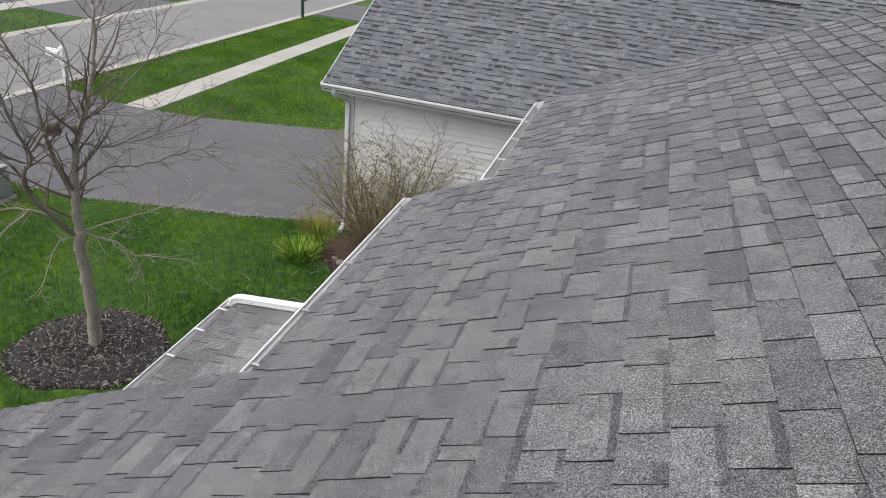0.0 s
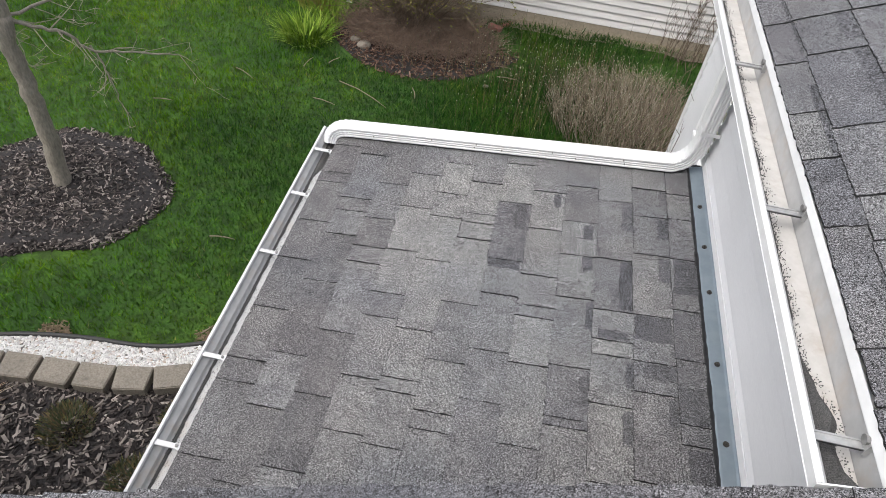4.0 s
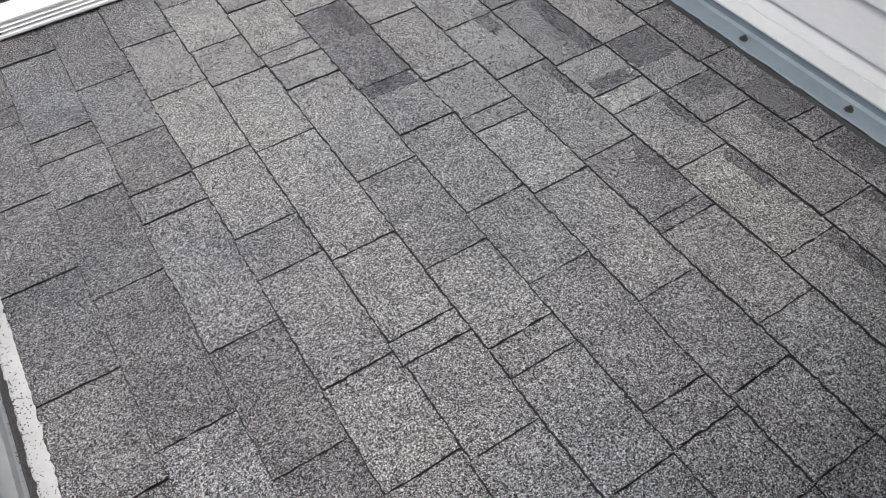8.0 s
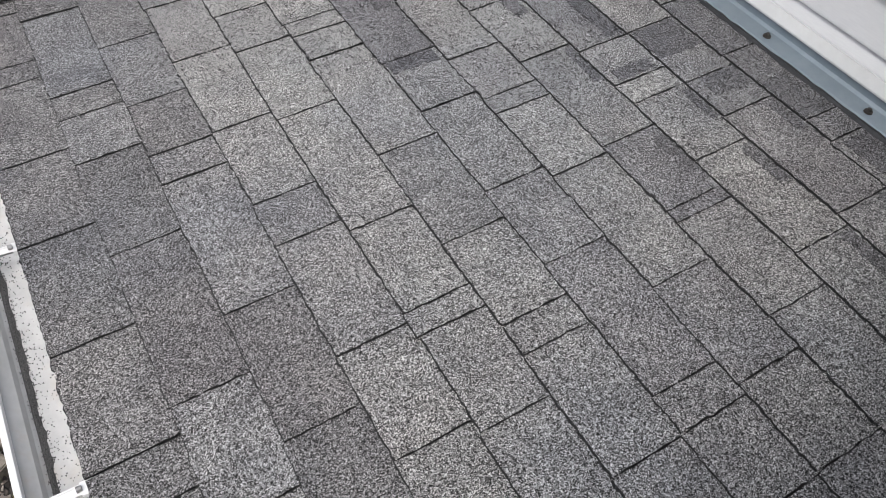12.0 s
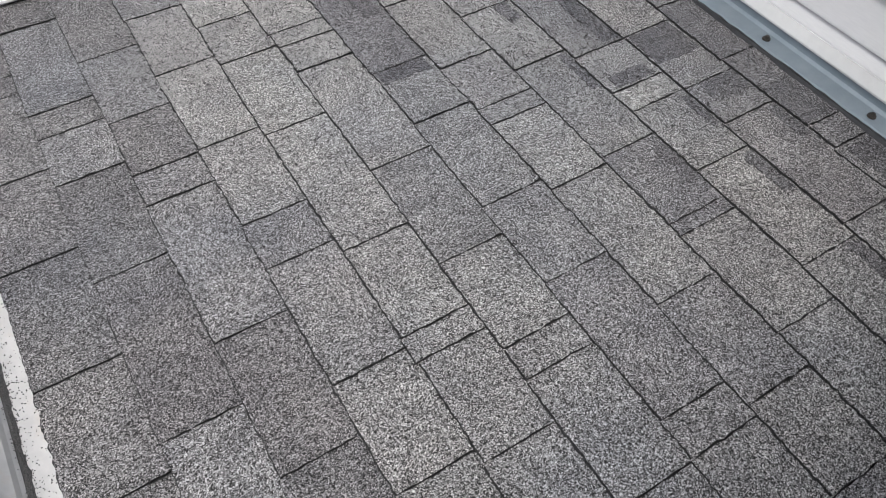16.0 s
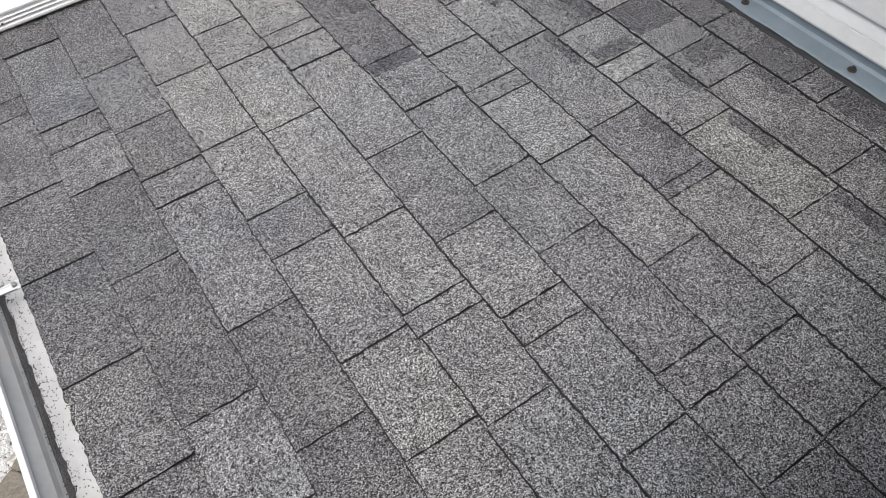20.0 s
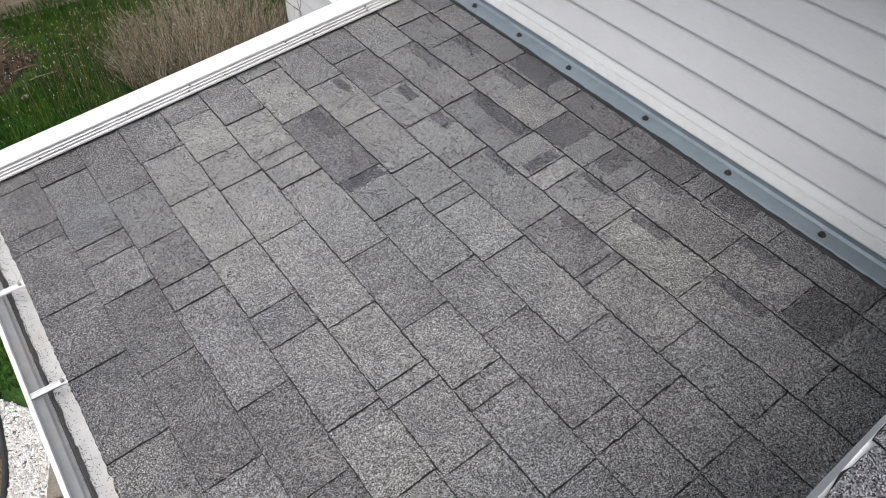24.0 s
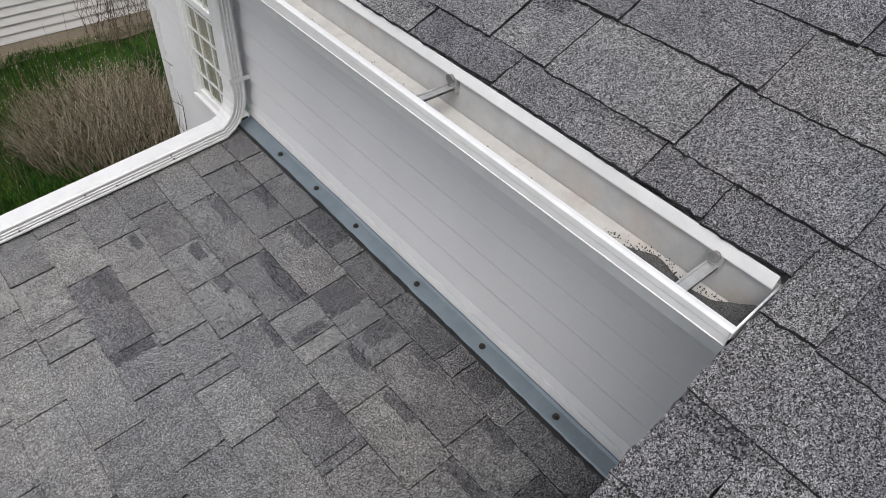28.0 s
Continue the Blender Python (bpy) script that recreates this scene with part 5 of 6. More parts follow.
for label, x, y, n, reach, height in (("thin bare upright twigs growing beside the garage wall", 1.62, 7.86, 30, 0.32, 1.0), ("thin bare climbing twigs against the window wall", 0.40, 3.62, 12, 0.10, 2.45)):
    slim = thing("bare_shrub", label, "shrub")
    verts, faces, stubs_v, stubs_f = [], [], [], []
    for k in range(n):
        p, d = Vector((x + trng.gauss(0, reach), y + trng.gauss(0, 0.04), 0)), Vector((trng.gauss(0, 0.10), trng.gauss(-0.02, 0.05), 1.0))
        ln, path = height * trng.uniform(0.65, 1.1), []
        for i in range(9):
            path.append(p.copy())
            p = p + d.normalized() * ln / 8
            d += Vector((trng.gauss(0, 0.07), trng.gauss(0, 0.05), 0))
        tube(verts, faces, path, [0.0055 * (1 - 0.08 * i) for i in range(9)], 4)
        for i in range(3, 9):
            for _ in range(2):
                e = Vector((trng.gauss(0, 0.6), trng.gauss(-0.1, 0.4), 0.8)).normalized() * trng.uniform(0.05, 0.20)
                tube(stubs_v, stubs_f, [path[i], path[i] + e * 0.5, path[i] + e + Vector((0, 0, 0.02))], [0.0028, 0.0024, 0.0014], 3)
    solid("stem_mass", verts, faces, TWIG, slim)
    solid("crown", stubs_v, stubs_f, TWIG, slim)

low = thing("dry_low_shrub", "tangled low dead brown shrub beside the garage", "shrub")
verts, faces = [], []
for _ in range(4200):
    w, f = trng.uniform(0, 6.283), math.sqrt(trng.random())
    p = Vector((-2.35 + 1.05 * f * math.cos(w), 7.35 + 0.55 * f * math.sin(w), trng.uniform(0, 0.10)))
    d = Vector((trng.gauss(0, 1), trng.gauss(0, 1), abs(trng.gauss(0.5, 0.5)))).normalized() * trng.uniform(0.18, 0.60) * (1.15 - 0.5 * f)
    tube(verts, faces, [p, p + d * 0.5 + Vector((trng.gauss(0, 0.02), trng.gauss(0, 0.02), 0.02)), p + d], [0.0034, 0.0026, 0.0012], 3)
solid("stem_mass", verts, faces, DEAD_TWIG, low)["kind"] = "stuff"


def in_litter(g):
    w, f = g.uniform(0, 6.283), math.sqrt(g.random())
    r = 1 + 0.12 * math.sin(3 * w)
    return -2.35 + 1.40 * r * f * math.cos(w), 7.25 + 0.86 * r * f * math.sin(w), 0.03 * (1 - f)


scatter_chips("leaf_litter", None, in_litter, 3600, (0.014, 0.036), 0.004, LITTER, "brown dead leaves lying under the shrub by the garage", 0.8)
flat("soil_patch", [(-2.35 + 1.38 * math.cos(k * 0.209) * (1 + 0.1 * math.sin(3 * k * 0.209)), 7.25 + 0.84 * math.sin(k * 0.209) * (1 + 0.1 * math.sin(3 * k * 0.209))) for k in range(30)], 0.006, MULCH, "bare dark soil under the garage shrub", "soil")


n = 24
xs, ys = [-2.0 + 8.0 * i / n for i in range(n + 1)], [7.2, 7.4, 7.6, 7.8, 7.95, 8.05, 8.2]
verts = [(x, y, float(grade(x, y)) + (0.004 if y > 7.21 else -0.012)) for y in ys for x in xs]
faces = [(j * (n + 1) + i, j * (n + 1) + i + 1, (j + 1) * (n + 1) + i + 1, (j + 1) * (n + 1) + i) for j in range(len(ys) - 1) for i in range(n)]
tagged(solid("ground_rise", verts, faces, TURF, None, "", True), "grassy ground rising a little towards the garage", "lawn", kind="structure")
verts = [(x, 7.93 + 0.05 * math.sin(x * 3.1) + 0.03 * math.sin(x * 8.3) if j == 0 else 8.2, 0.128 * min(1, max(0, (x + 1.9) / 0.9)) + 0.006 + 0.003 * j) for j in range(2) for x in xs]
tagged(solid("soil_strip", verts, [(i, i + 1, n + 2 + i, n + 1 + i) for i in range(n)], SOIL, None, "", True), "bare sandy soil strip along the garage foundation", "soil", kind="structure")
for i, (x, y, w) in enumerate(((-1.20, 8.02, 12), (-1.38, 7.90, -20), (-1.12, 8.12, 30))):
    b = block("brick", (x - 0.10, y - 0.05, 0.05), (x + 0.10, y + 0.05, 0.11), BRICK, None, 0.006, turn=pose(0, 0, 0, 0, 0, w))
    tagged(b, "loose red brick lying against the garage foundation", "brick", "loose bricks")
for i, (x, y, r) in enumerate(((-3.05, 6.86, 0.085), (-3.2, 6.98, 0.06), (-1.30, 6.45, 0.035))):
    bm = bmesh.new()
    bmesh.ops.create_icosphere(bm, subdivisions=2, radius=r, matrix=Matrix.Translation((x, y, r * 0.4)) @ Matrix.Diagonal((1.2, 0.9, 0.65, 1)))
    for v in bm.verts:
        v.co += v.co.normalized() * 0 + Vector((0, 0, 1)) * 0.0 + Vector(noise.noise_vector(v.co * 14)) * r * 0.18
    tagged(part("rock", bm, BLOCK, None, "", True), "small tan rock at the edge of the shrub bed", "rock", "rocks")
for i, (x, y, w, ln) in enumerate(((-4.25, 5.68, -30, 0.34), (-2.75, 5.72, -28, 0.78), (-2.15, 5.95, -70, 0.24), (-3.14, 5.42, -12, 0.30), (-1.15, 6.95, 5, 0.25), (-1.05, 6.70, 2, 0.28), (-4.9, 4.85, 8, 0.22), (-3.35, 2.95, 6, 0.24), (-2.95, 1.98, 48, 0.32), (-3.6, 6.2, 80, 0.25), (-3.3, 6.35, 60, 0.2))):
    verts, faces = [], []
    d = Vector((math.cos(radians(w)), math.sin(radians(w)), 0)) * ln / 2
    o = Vector((x, y, 0.035))
    bow = Vector((-d.y, d.x, 0)) * 0.22
    tube(verts, faces, [o - d, o - d * 0.3 + bow * 0.5, o + d * 0.4 + bow * 0.4, o + d], [0.007, 0.0065, 0.006, 0.0035], 5)
    tagged(solid("fallen_stick", verts, faces, STRAW, None, "", True), "pale dry stick lying on the lawn", "stick", "fallen sticks")



def along_drive(g):
    i = g.choice((0, 1, 2, 3, 3, 4, 4, 6, 7, 8, 9))
    (xa, ya), (xb, yb) = (DRIVE[i], DRIVE[i + 1]) if i < 5 else (DRIVE[i + 1], DRIVE[i + 2])
    t = g.random()
    return xa + (xb - xa) * t + g.gauss(0, 0.03), ya + (yb - ya) * t + g.gauss(0.0, 0.05), 0.0


scatter_chips("loose_stones", None, along_drive, 2200, (0.008, 0.026), 0.012, surface("pale_stone_crumbs", (0.36, 0.34, 0.31), (0.22, 0.21, 0.19), 90, 9, 0.9), "pale crumbs of stone along the driveway edge", 0.5)
# ---- utility box, mail boxes, lamp post, parked car ----
ub = thing("utility_box", "pale green steel transformer box standing on the lawn", "utility box", at=(-10.14, 6.05, 0))
block("pad", (-0.36, -0.44, -0.05), (0.36, 0.44, 0.04), CONCRETE, ub, 0.01)
bm = bmesh.new()
prism(bm, [(-0.32, 0.04), (0.32, 0.04), (0.32, 0.52), (0.27, 0.60), (-0.32, 0.60)], "y", -0.40, 0.40)
bmesh.ops.bevel(bm, geom=list(bm.edges), offset=0.015, segments=2, affect="EDGES")
part("cabinet", bm, UTILITY, ub)
bm = bmesh.new()
box(bm, (-0.34, -0.42, 0.60), (0.31, 0.42, 0.66), 0.02)
part("lid", bm, UTILITY, ub)
block("door_panel", (0.315, -0.36, 0.10), (0.328, 0.36, 0.50), UTILITY, ub, 0.004)
block("label_plate", (-0.10, -0.405, 0.36), (0.0, -0.401, 0.46), WHITE, ub, label="pale warning plate")


def mail_box(label, x, y, material, height=1.02):
    t = thing("mail_box", label, "mail box", "mail boxes", at=(x, y, 0))
    block("post", (-0.06, -0.06, -0.05), (0.06, 0.06, height + 0.05), material, t, 0.008)
    bm = bmesh.new()
    bmesh.ops.create_cone(bm, segments=4, radius1=0.10, radius2=0.0, depth=0.09, cap_ends=True, matrix=Matrix.Translation((0, 0, height + 0.095)) @ pose(0, 0, 0, 0, 0, 45))
    part("finial", bm, material, t)
    bm = bmesh.new()
    arch = [(-0.09, height - 0.22), (0.09, height - 0.22), (0.09, height - 0.08)] + [(0.09 * math.cos(a), height - 0.08 + 0.09 * math.sin(a)) for a in (0.5, 1.0, 1.57, 2.1, 2.6)] + [(-0.09, height - 0.08)]
    prism(bm, arch, "x", -0.52, -0.06)
    part("box", bm, material, t)
    block("arm", (-0.48, -0.045, height - 0.30), (0.22, 0.045, height - 0.22), material, t, 0.006)
    return t


mail_box("white post-mounted mail box beside the driveway", -14.58, 13.0, WHITE)
mail_box("dark green post-mounted mail box by the kerb", -14.75, 28.2, surface("dark_green_paint", (0.015, 0.03, 0.022), (0.02, 0.04, 0.03), 50, 3, 0.5), 1.1)
lp = thing("lamp_post", "dark metal lamp post standing on the lawn by the kerb", "lamp post", at=(-14.2, 6.6, 0))
bm = bmesh.new()
bmesh.ops.create_cone(bm, segments=14, radius1=0.055, radius2=0.045, depth=4.2, cap_ends=True, matrix=Matrix.Translation((0, 0, 2.05)))
part("pole", bm, DARK_METAL, lp, "", True)
bm = bmesh.new()
bmesh.ops.create_cone(bm, segments=14, radius1=0.09, radius2=0.06, depth=0.18, cap_ends=True, matrix=Matrix.Translation((0, 0, 0.07)))
part("base", bm, DARK_METAL, lp)
bm = bmesh.new()
bmesh.ops.create_cone(bm, segments=8, radius1=0.10, radius2=0.15, depth=0.34, cap_ends=True, matrix=Matrix.Translation((0, 0, 4.32)))
bmesh.ops.create_cone(bm, segments=8, radius1=0.19, radius2=0.02, depth=0.16, cap_ends=True, matrix=Matrix.Translation((0, 0, 4.57)))
part("lantern", bm, DARK_METAL, lp)

car = thing("parked_car", "silver sport utility car parked on the driveway across the street", "car", at=(-26.2, 15.45, 0))
bm = bmesh.new()
prism(bm, [(-2.2, 0.35), (2.12, 0.35), (2.22, 0.50), (2.22, 0.85), (2.10, 1.0), (1.95, 1.55), (1.75, 1.66), (-0.55, 1.68), (-0.95, 1.58), (-1.35, 1.05), (-2.05, 0.98), (-2.25, 0.75)], "x", -0.88, 0.88)
for v in bm.verts:
    v.co = Vector((v.co.y, v.co.x * (1.0 if v.co.z < 1.05 else 0.86), v.co.z))
bmesh.ops.bevel(bm, geom=list(bm.edges), offset=0.05, segments=3, affect="EDGES")
body = part("body", bm, SILVER, car)
for p in body.data.polygons:
    p.use_smooth = False
block("bumper", (2.05, -0.86, 0.30), (2.27, 0.86, 0.52), RUBBER, car, 0.04, "black rear bumper")
block("rear_window", (1.99, -0.62, 1.12), (2.075, 0.62, 1.50), RUBBER, car, 0.02, "dark tinted glass", pose(0, 0, 0, 0, -15, 0))
for y in (-0.80, 0.80):
    block("tail_light", (2.06, y - 0.10, 0.88), (2.235, y + 0.07, 1.12), RED_LENS, car, 0.02, "red tail light")
    block("side_window", (-0.80, y * 0.99 - 0.02, 1.12), (1.55, y * 0.99 + 0.02, 1.50), RUBBER, car, 0.02, "dark tinted glass")
block("plate", (2.268, -0.16, 0.58), (2.276, 0.16, 0.70), WHITE, car)
for x in (-1.35, 1.40):
    for y in (-0.82, 0.82):
        bm = bmesh.new()
        bmesh.ops.create_cone(bm, segments=28, radius1=0.36, radius2=0.36, depth=0.24, cap_ends=True, matrix=Matrix.Translation((x, y, 0.36)) @ pose(0, 0, 0, 90, 0, 0))
        bmesh.ops.bevel(bm, geom=[e for e in bm.edges if len(e.link_faces) == 2 and any(len(f.verts) > 5 for f in e.link_faces)], offset=0.04, segments=2, affect="EDGES")
        tyre = part("tyre", bm, RUBBER, car)
        bm = bmesh.new()
        for k in range(5):
            box(bm, (-0.24, -0.03, -0.008), (0.24, 0.03, 0.008), 0.0, pose(0, 0, 0, 0, 0, k * 36))
        bmesh.ops.create_cone(bm, segments=16, radius1=0.09, radius2=0.07, depth=0.03, cap_ends=True)
        bmesh.ops.transform(bm, matrix=Matrix.Translation((x, y + (0.125 if y > 0 else -0.125), 0.36)) @ pose(0, 0, 0, 90, 0, 0), verts=bm.verts)
        part("rim", bm, SILVER, tyre)

# ---- grass ----
def grass(name, n, area, keep, height, seed, label, material=GRASS):
    """A field of single blades, thicker near the house."""
    r = np.random.default_rng(seed)
    x = r.uniform(area[0], area[1], n)
    y = r.uniform(area[2], area[3], n)
    k = keep(x, y)
    x, y = x[k], y[k]
    n = len(x)
    patch = 0.75 + 0.35 * np.sin(x * 1.7 + np.sin(y * 1.3)) * np.cos(y * 1.9 + np.sin(x * 0.8))
    h = r.uniform(0.5, 1.15, n) * height * patch
    w = r.uniform(0, 2 * np.pi, n)
    lx, ly = r.normal(0, 0.5, n) * h, r.normal(0, 0.5, n) * h
    wd = r.uniform(0.003, 0.006, n) * (height / 0.07)
    z0 = grade(x, y) - 0.012
    v = np.empty((n, 3, 3))
    v[:, 0] = np.stack([x - np.cos(w) * wd, y - np.sin(w) * wd, z0], 1)
    v[:, 1] = np.stack([x + np.cos(w) * wd, y + np.sin(w) * wd, z0], 1)
    v[:, 2] = np.stack([x + lx, y + ly, h + z0 + 0.012], 1)
    me = bpy.data.meshes.new(name)
    me.vertices.add(3 * n)
    me.vertices.foreach_set("co", v.reshape(-1))
    me.loops.add(3 * n)
    me.loops.foreach_set("vertex_index", np.arange(3 * n, dtype=np.int32))
    me.polygons.add(n)
    me.polygons.foreach_set("loop_start", np.arange(0, 3 * n, 3, dtype=np.int32))
    me.update(calc_edges=True)
    tagged(link(name, me, material), label, "grass", kind="stuff")


def poly_mask(x, y, pts):
    inside = np.zeros(len(x), bool)
    for (x0, y0), (x1, y1) in zip(pts, pts[1:] + pts[:1]):
        cross = (y0 > y) != (y1 > y)
        with np.errstate(divide="ignore", invalid="ignore"):
            inside ^= cross & (x < (x1 - x0) * (y - y0) / (y1 - y0) + x0)
    return inside


EDGE_LINE = [(p.x, p.y) for p in edge_line] + [(-1.5, 3.0), (0.6, 3.4), (0.6, -2.0), (-7.5, -2.0)]


def near_lawn(x, y):
    out = ~poly_mask(x, y, DRIVE) & ~poly_mask(x, y, EDGE_LINE) & ((x + 5.16) ** 2 + (y - 3.16) ** 2 > 0.93) & ~((x > -12.15) & (x < -11.1))
    out &= ((x + 2.35) / 1.45) ** 2 + ((y - 7.25) / 0.9) ** 2 > np.random.default_rng(4).uniform(0.8, 1.15, len(x))
    out &= ~((x > 0.45) & (y < 3.75)) & (y < 8.04 + 0.05 * np.sin(x * 3.1) + 0.05 * np.sin(x * 7.7) + np.random.default_rng(5).normal(0, 0.07, len(x))) & (y < 8.17) & ~((np.abs(x + 10.14) < 0.5) & (np.abs(y - 6.05) < 0.46))
    return out


def lush(x, y):
    """How much of the lawn is the darker, lusher grass towards the garage and the porch."""
    return np.clip((x + 4.9 + 0.5 * np.sin(y * 1.9)) / 2.2, 0, 1) * np.clip((y - 1.2) / 1.0, 0, 1)


def tall(x, y):
    r = np.random.default_rng(6)
    return near_lawn(x, y) & (y > 5.0 + 0.4 * np.sin(x * 2.1) + np.abs(r.normal(0, 0.5, len(x)))) & (x > -2.0 + np.abs(r.normal(0, 0.6, len(x))))


grass("lawn_grass", 420000, (-14.7, 3.5, -3.0, 8.2), lambda x, y: near_lawn(x, y) & (np.random.default_rng(11).random(len(x)) > lush(x, y)), 0.062, 1, "short green lawn grass with yellowish blades between house and driveway")
grass("lush_grass", 190000, (-5.6, 3.5, 1.0, 8.2), lambda x, y: near_lawn(x, y) & (np.random.default_rng(12).random(len(x)) < lush(x, y)), 0.066, 5, "darker lush green lawn grass beside the porch and garage", TALL_GRASS)
grass("tall_grass", 60000, (-2.6, 3.0, 4.4, 8.1), tall, 0.11, 9, "lush dark green unmown grass beside the garage", TALL_GRASS)


def far_lawn(x, y):
    return ~poly_mask(x, y, DRIVE) & ~((x > -12.15) & (x < -11.1)) & ((x < -3.6) | (y > 14.3)) & ~((y > 29.4) & (y < 34.1) & (x > -14.8))


grass("far_grass", 200000, (-14.7, -3.0, 12.0, 29.0), far_lawn, 0.085, 2, "green verge and lawn beyond the driveway")
grass("grass_across", 60000, (-33, -20.9, 4, 30), lambda x, y: ~((y > 10.5) & (y < 16.4)) & ~((x > -25.4) & (x < -24.1) & (y > 16.4)) & ~((y > 21) & (y < 27)), 0.11, 3, "green lawn across the street")


# ---- shingles, course by course ----
rng = random.Random(7)


def lay(slope, s0, a0, a1, put, step=EXPOSURE, cut0=0.0, cut1=0.0, ends=(), lifts=(0.0093, 0.0121), heel=(0.0025, 0.0055), thin=0.0055, low=0.15, high=0.36, steps=(), worn=0.001):
    """One course of tabs of uneven width; known ends come first, the rest falls as it may; cut on a slant where a valley runs."""
    marks, a = [a0], a0 - (0 if cut0 else rng.uniform(0, 0.2))
    first = ends[0] if ends else a1
    while True:
        a += rng.uniform(low, high) if rng.random() > 0.06 else rng.uniform(0.07, 0.11)
        if a > first - 0.07:
            break
        if a > a0 + 0.02:
            marks.append(a)
    inside = [e for e in ends if a0 + 0.02 < e < a1 - 0.02]
    marks += inside
    a = inside[-1] if inside else a1
    while True:
        a += rng.uniform(low, high)
        if a > a1 - 0.05:
            break
        marks.append(a)
    marks.append(a1)
    full = step + 0.018
    for i, (e0, e1) in enumerate(zip(marks, marks[1:])):
        gap, wag = 0.0005, rng.uniform(-0.003, 0.003)
        t0 = cut0 * full if i == 0 else wag
        t1 = cut1 * full if i == len(marks) - 2 else wag
        put(slope.tab(e0 + gap, e1 - gap, s0 + rng.uniform(-0.002, 0.002), s0 + full, rng.choice(steps) if steps else rng.uniform(*lifts), e0 + gap + t0, e1 - gap + t1, thin, 0.0012, rng.uniform(*heel), worn), (e0 + e1) / 2)


def patch(corners, u0, u1, v0, v1, out):
    """A thin piece on a tab, by shares of its width and length."""
    a, b, c2, d = corners[:4]
    top = [(a.lerp(b, u)).lerp(d.lerp(c2, u), v) + out * 0.0007 for u, v in ((u0, v0), (u1, v0), (u1, v1), (u0, v1))]
    return top + [p - out * 0.0005 for p in top]


def uneven(corners, up, most=0.003):
    """Butt edges are never quite straight: each end slips a little up or down."""
    for i in (0, 1):
        slip = up * rng.uniform(-most, most)
        corners[i] += slip
        corners[i + 4] += slip
    return corners


def rough_tab(corners, jag=0.0018, pitch=0.009):
    """A tab with torn, crumbly edges: its butt and its two ends wander, more so underneath."""
    a, b, c2, d = corners[:4]
    e, f, g, h = corners[4:]
    up, along = (d - a).normalized(), (b - a).normalized()
    wide = max(3, min(26, round((b - a).length / pitch)))
    tall = 12 if pitch < 0.02 else 4
    rim = []
    for i in range(tall):
        t = 1 - i / tall
        rim.append((a.lerp(d, t), e.lerp(h, t), along))
    for i in range(wide):
        rim.append((a.lerp(b, i / wide), e.lerp(f, i / wide), up))
    for i in range(tall + 1):
        t = i / tall
        rim.append((b.lerp(c2, t), f.lerp(g, t), along))
    top, low = [], []
    for p, q, way in rim:
        k = rng.gauss(0, jag * 0.55)
        top.append(p + way * k)
        low.append(q + way * (k + rng.gauss(0, jag * 0.5)))
    n = len(rim)
    faces = [tuple(range(n))] + [(i, i + n, i + 1 + n, i + 1) for i in range(n - 1)]
    return top + low, faces


def tile(parent, corners, material, jag=0.0018):
    me = bpy.data.meshes.new("shingle")
    verts, faces = rough_tab(corners, jag)
    me.from_pydata(verts, [], faces)
    me.materials.append(material)
    me.materials.append(TORN)
    me.polygons.foreach_set("material_index", [0] + [1] * (len(faces) - 1))
    link("shingle", me, None, parent)


class Joined:
    def __init__(self, rough=0.0):
        self.verts, self.faces, self.slots, self.rough = [], [], [], rough

    def put(self, corners, _=0):
        k = len(self.verts)
        verts, faces = rough_tab(corners, self.rough, 0.03) if self.rough else (corners, TAB_FACES)
        self.verts += verts
        self.faces += [tuple(k + i for i in f) for f in faces]
        self.slots += [0] + [1] * (len(faces) - 1)

    def done(self, name, material, parent, label=""):
        ob = solid(name, self.verts, self.faces, material, parent, label)
        ob.data.materials.append(TORN)
        ob.data.polygons.foreach_set("material_index", self.slots)
        ob["kind"] = "stuff"
        return ob


laid = []


# porch roof: the tab ends of each course, from the eave up to the wall flashing
def porch_course(k, ends, tones):
    """Ends along the eave, near to far, and the tone of the tab before each end."""
    s0 = k * EXPOSURE
    stop = 1.494 - 0.066 * (k * PORCH_STEP)
    ends = [-0.93] + ends + [stop]
    for (a, b), tone in zip(zip(ends, ends[1:]), tones):
        if k < 3:
            tone = {"M": "G", "L": "G" if k == 0 else "M"}.get(tone, tone)
        elif 3 < k < 7 and b < 0.05 and tone == "L":
            # one tone darker at the near end: shade put into the tab colour
            tone = "M"
        lift = (0.0074 if k < 6 else 0.0068) + rng.uniform(-0.001, 0.0015)
        low = s0 - (0.012 if k == 0 else rng.uniform(-0.0015, 0.0015))
        corners = PORCH.tab(a + 0.0015, b - 0.0015, low, s0 + EXPOSURE + (0.018 if k < 11 else -0.02), lift,
                                   a + 0.0015 - 0.004, b - 0.0015 - 0.004, heel=rng.uniform(0.0006, 0.0030), worn=0.0026 if k < 6 else 0.0012)
        uneven(corners, PORCH.up, 0.003 if k else 0.001)
        tile(roof_porch, corners, SHINGLE[tone])
        laid.append((k, a, b, corners))


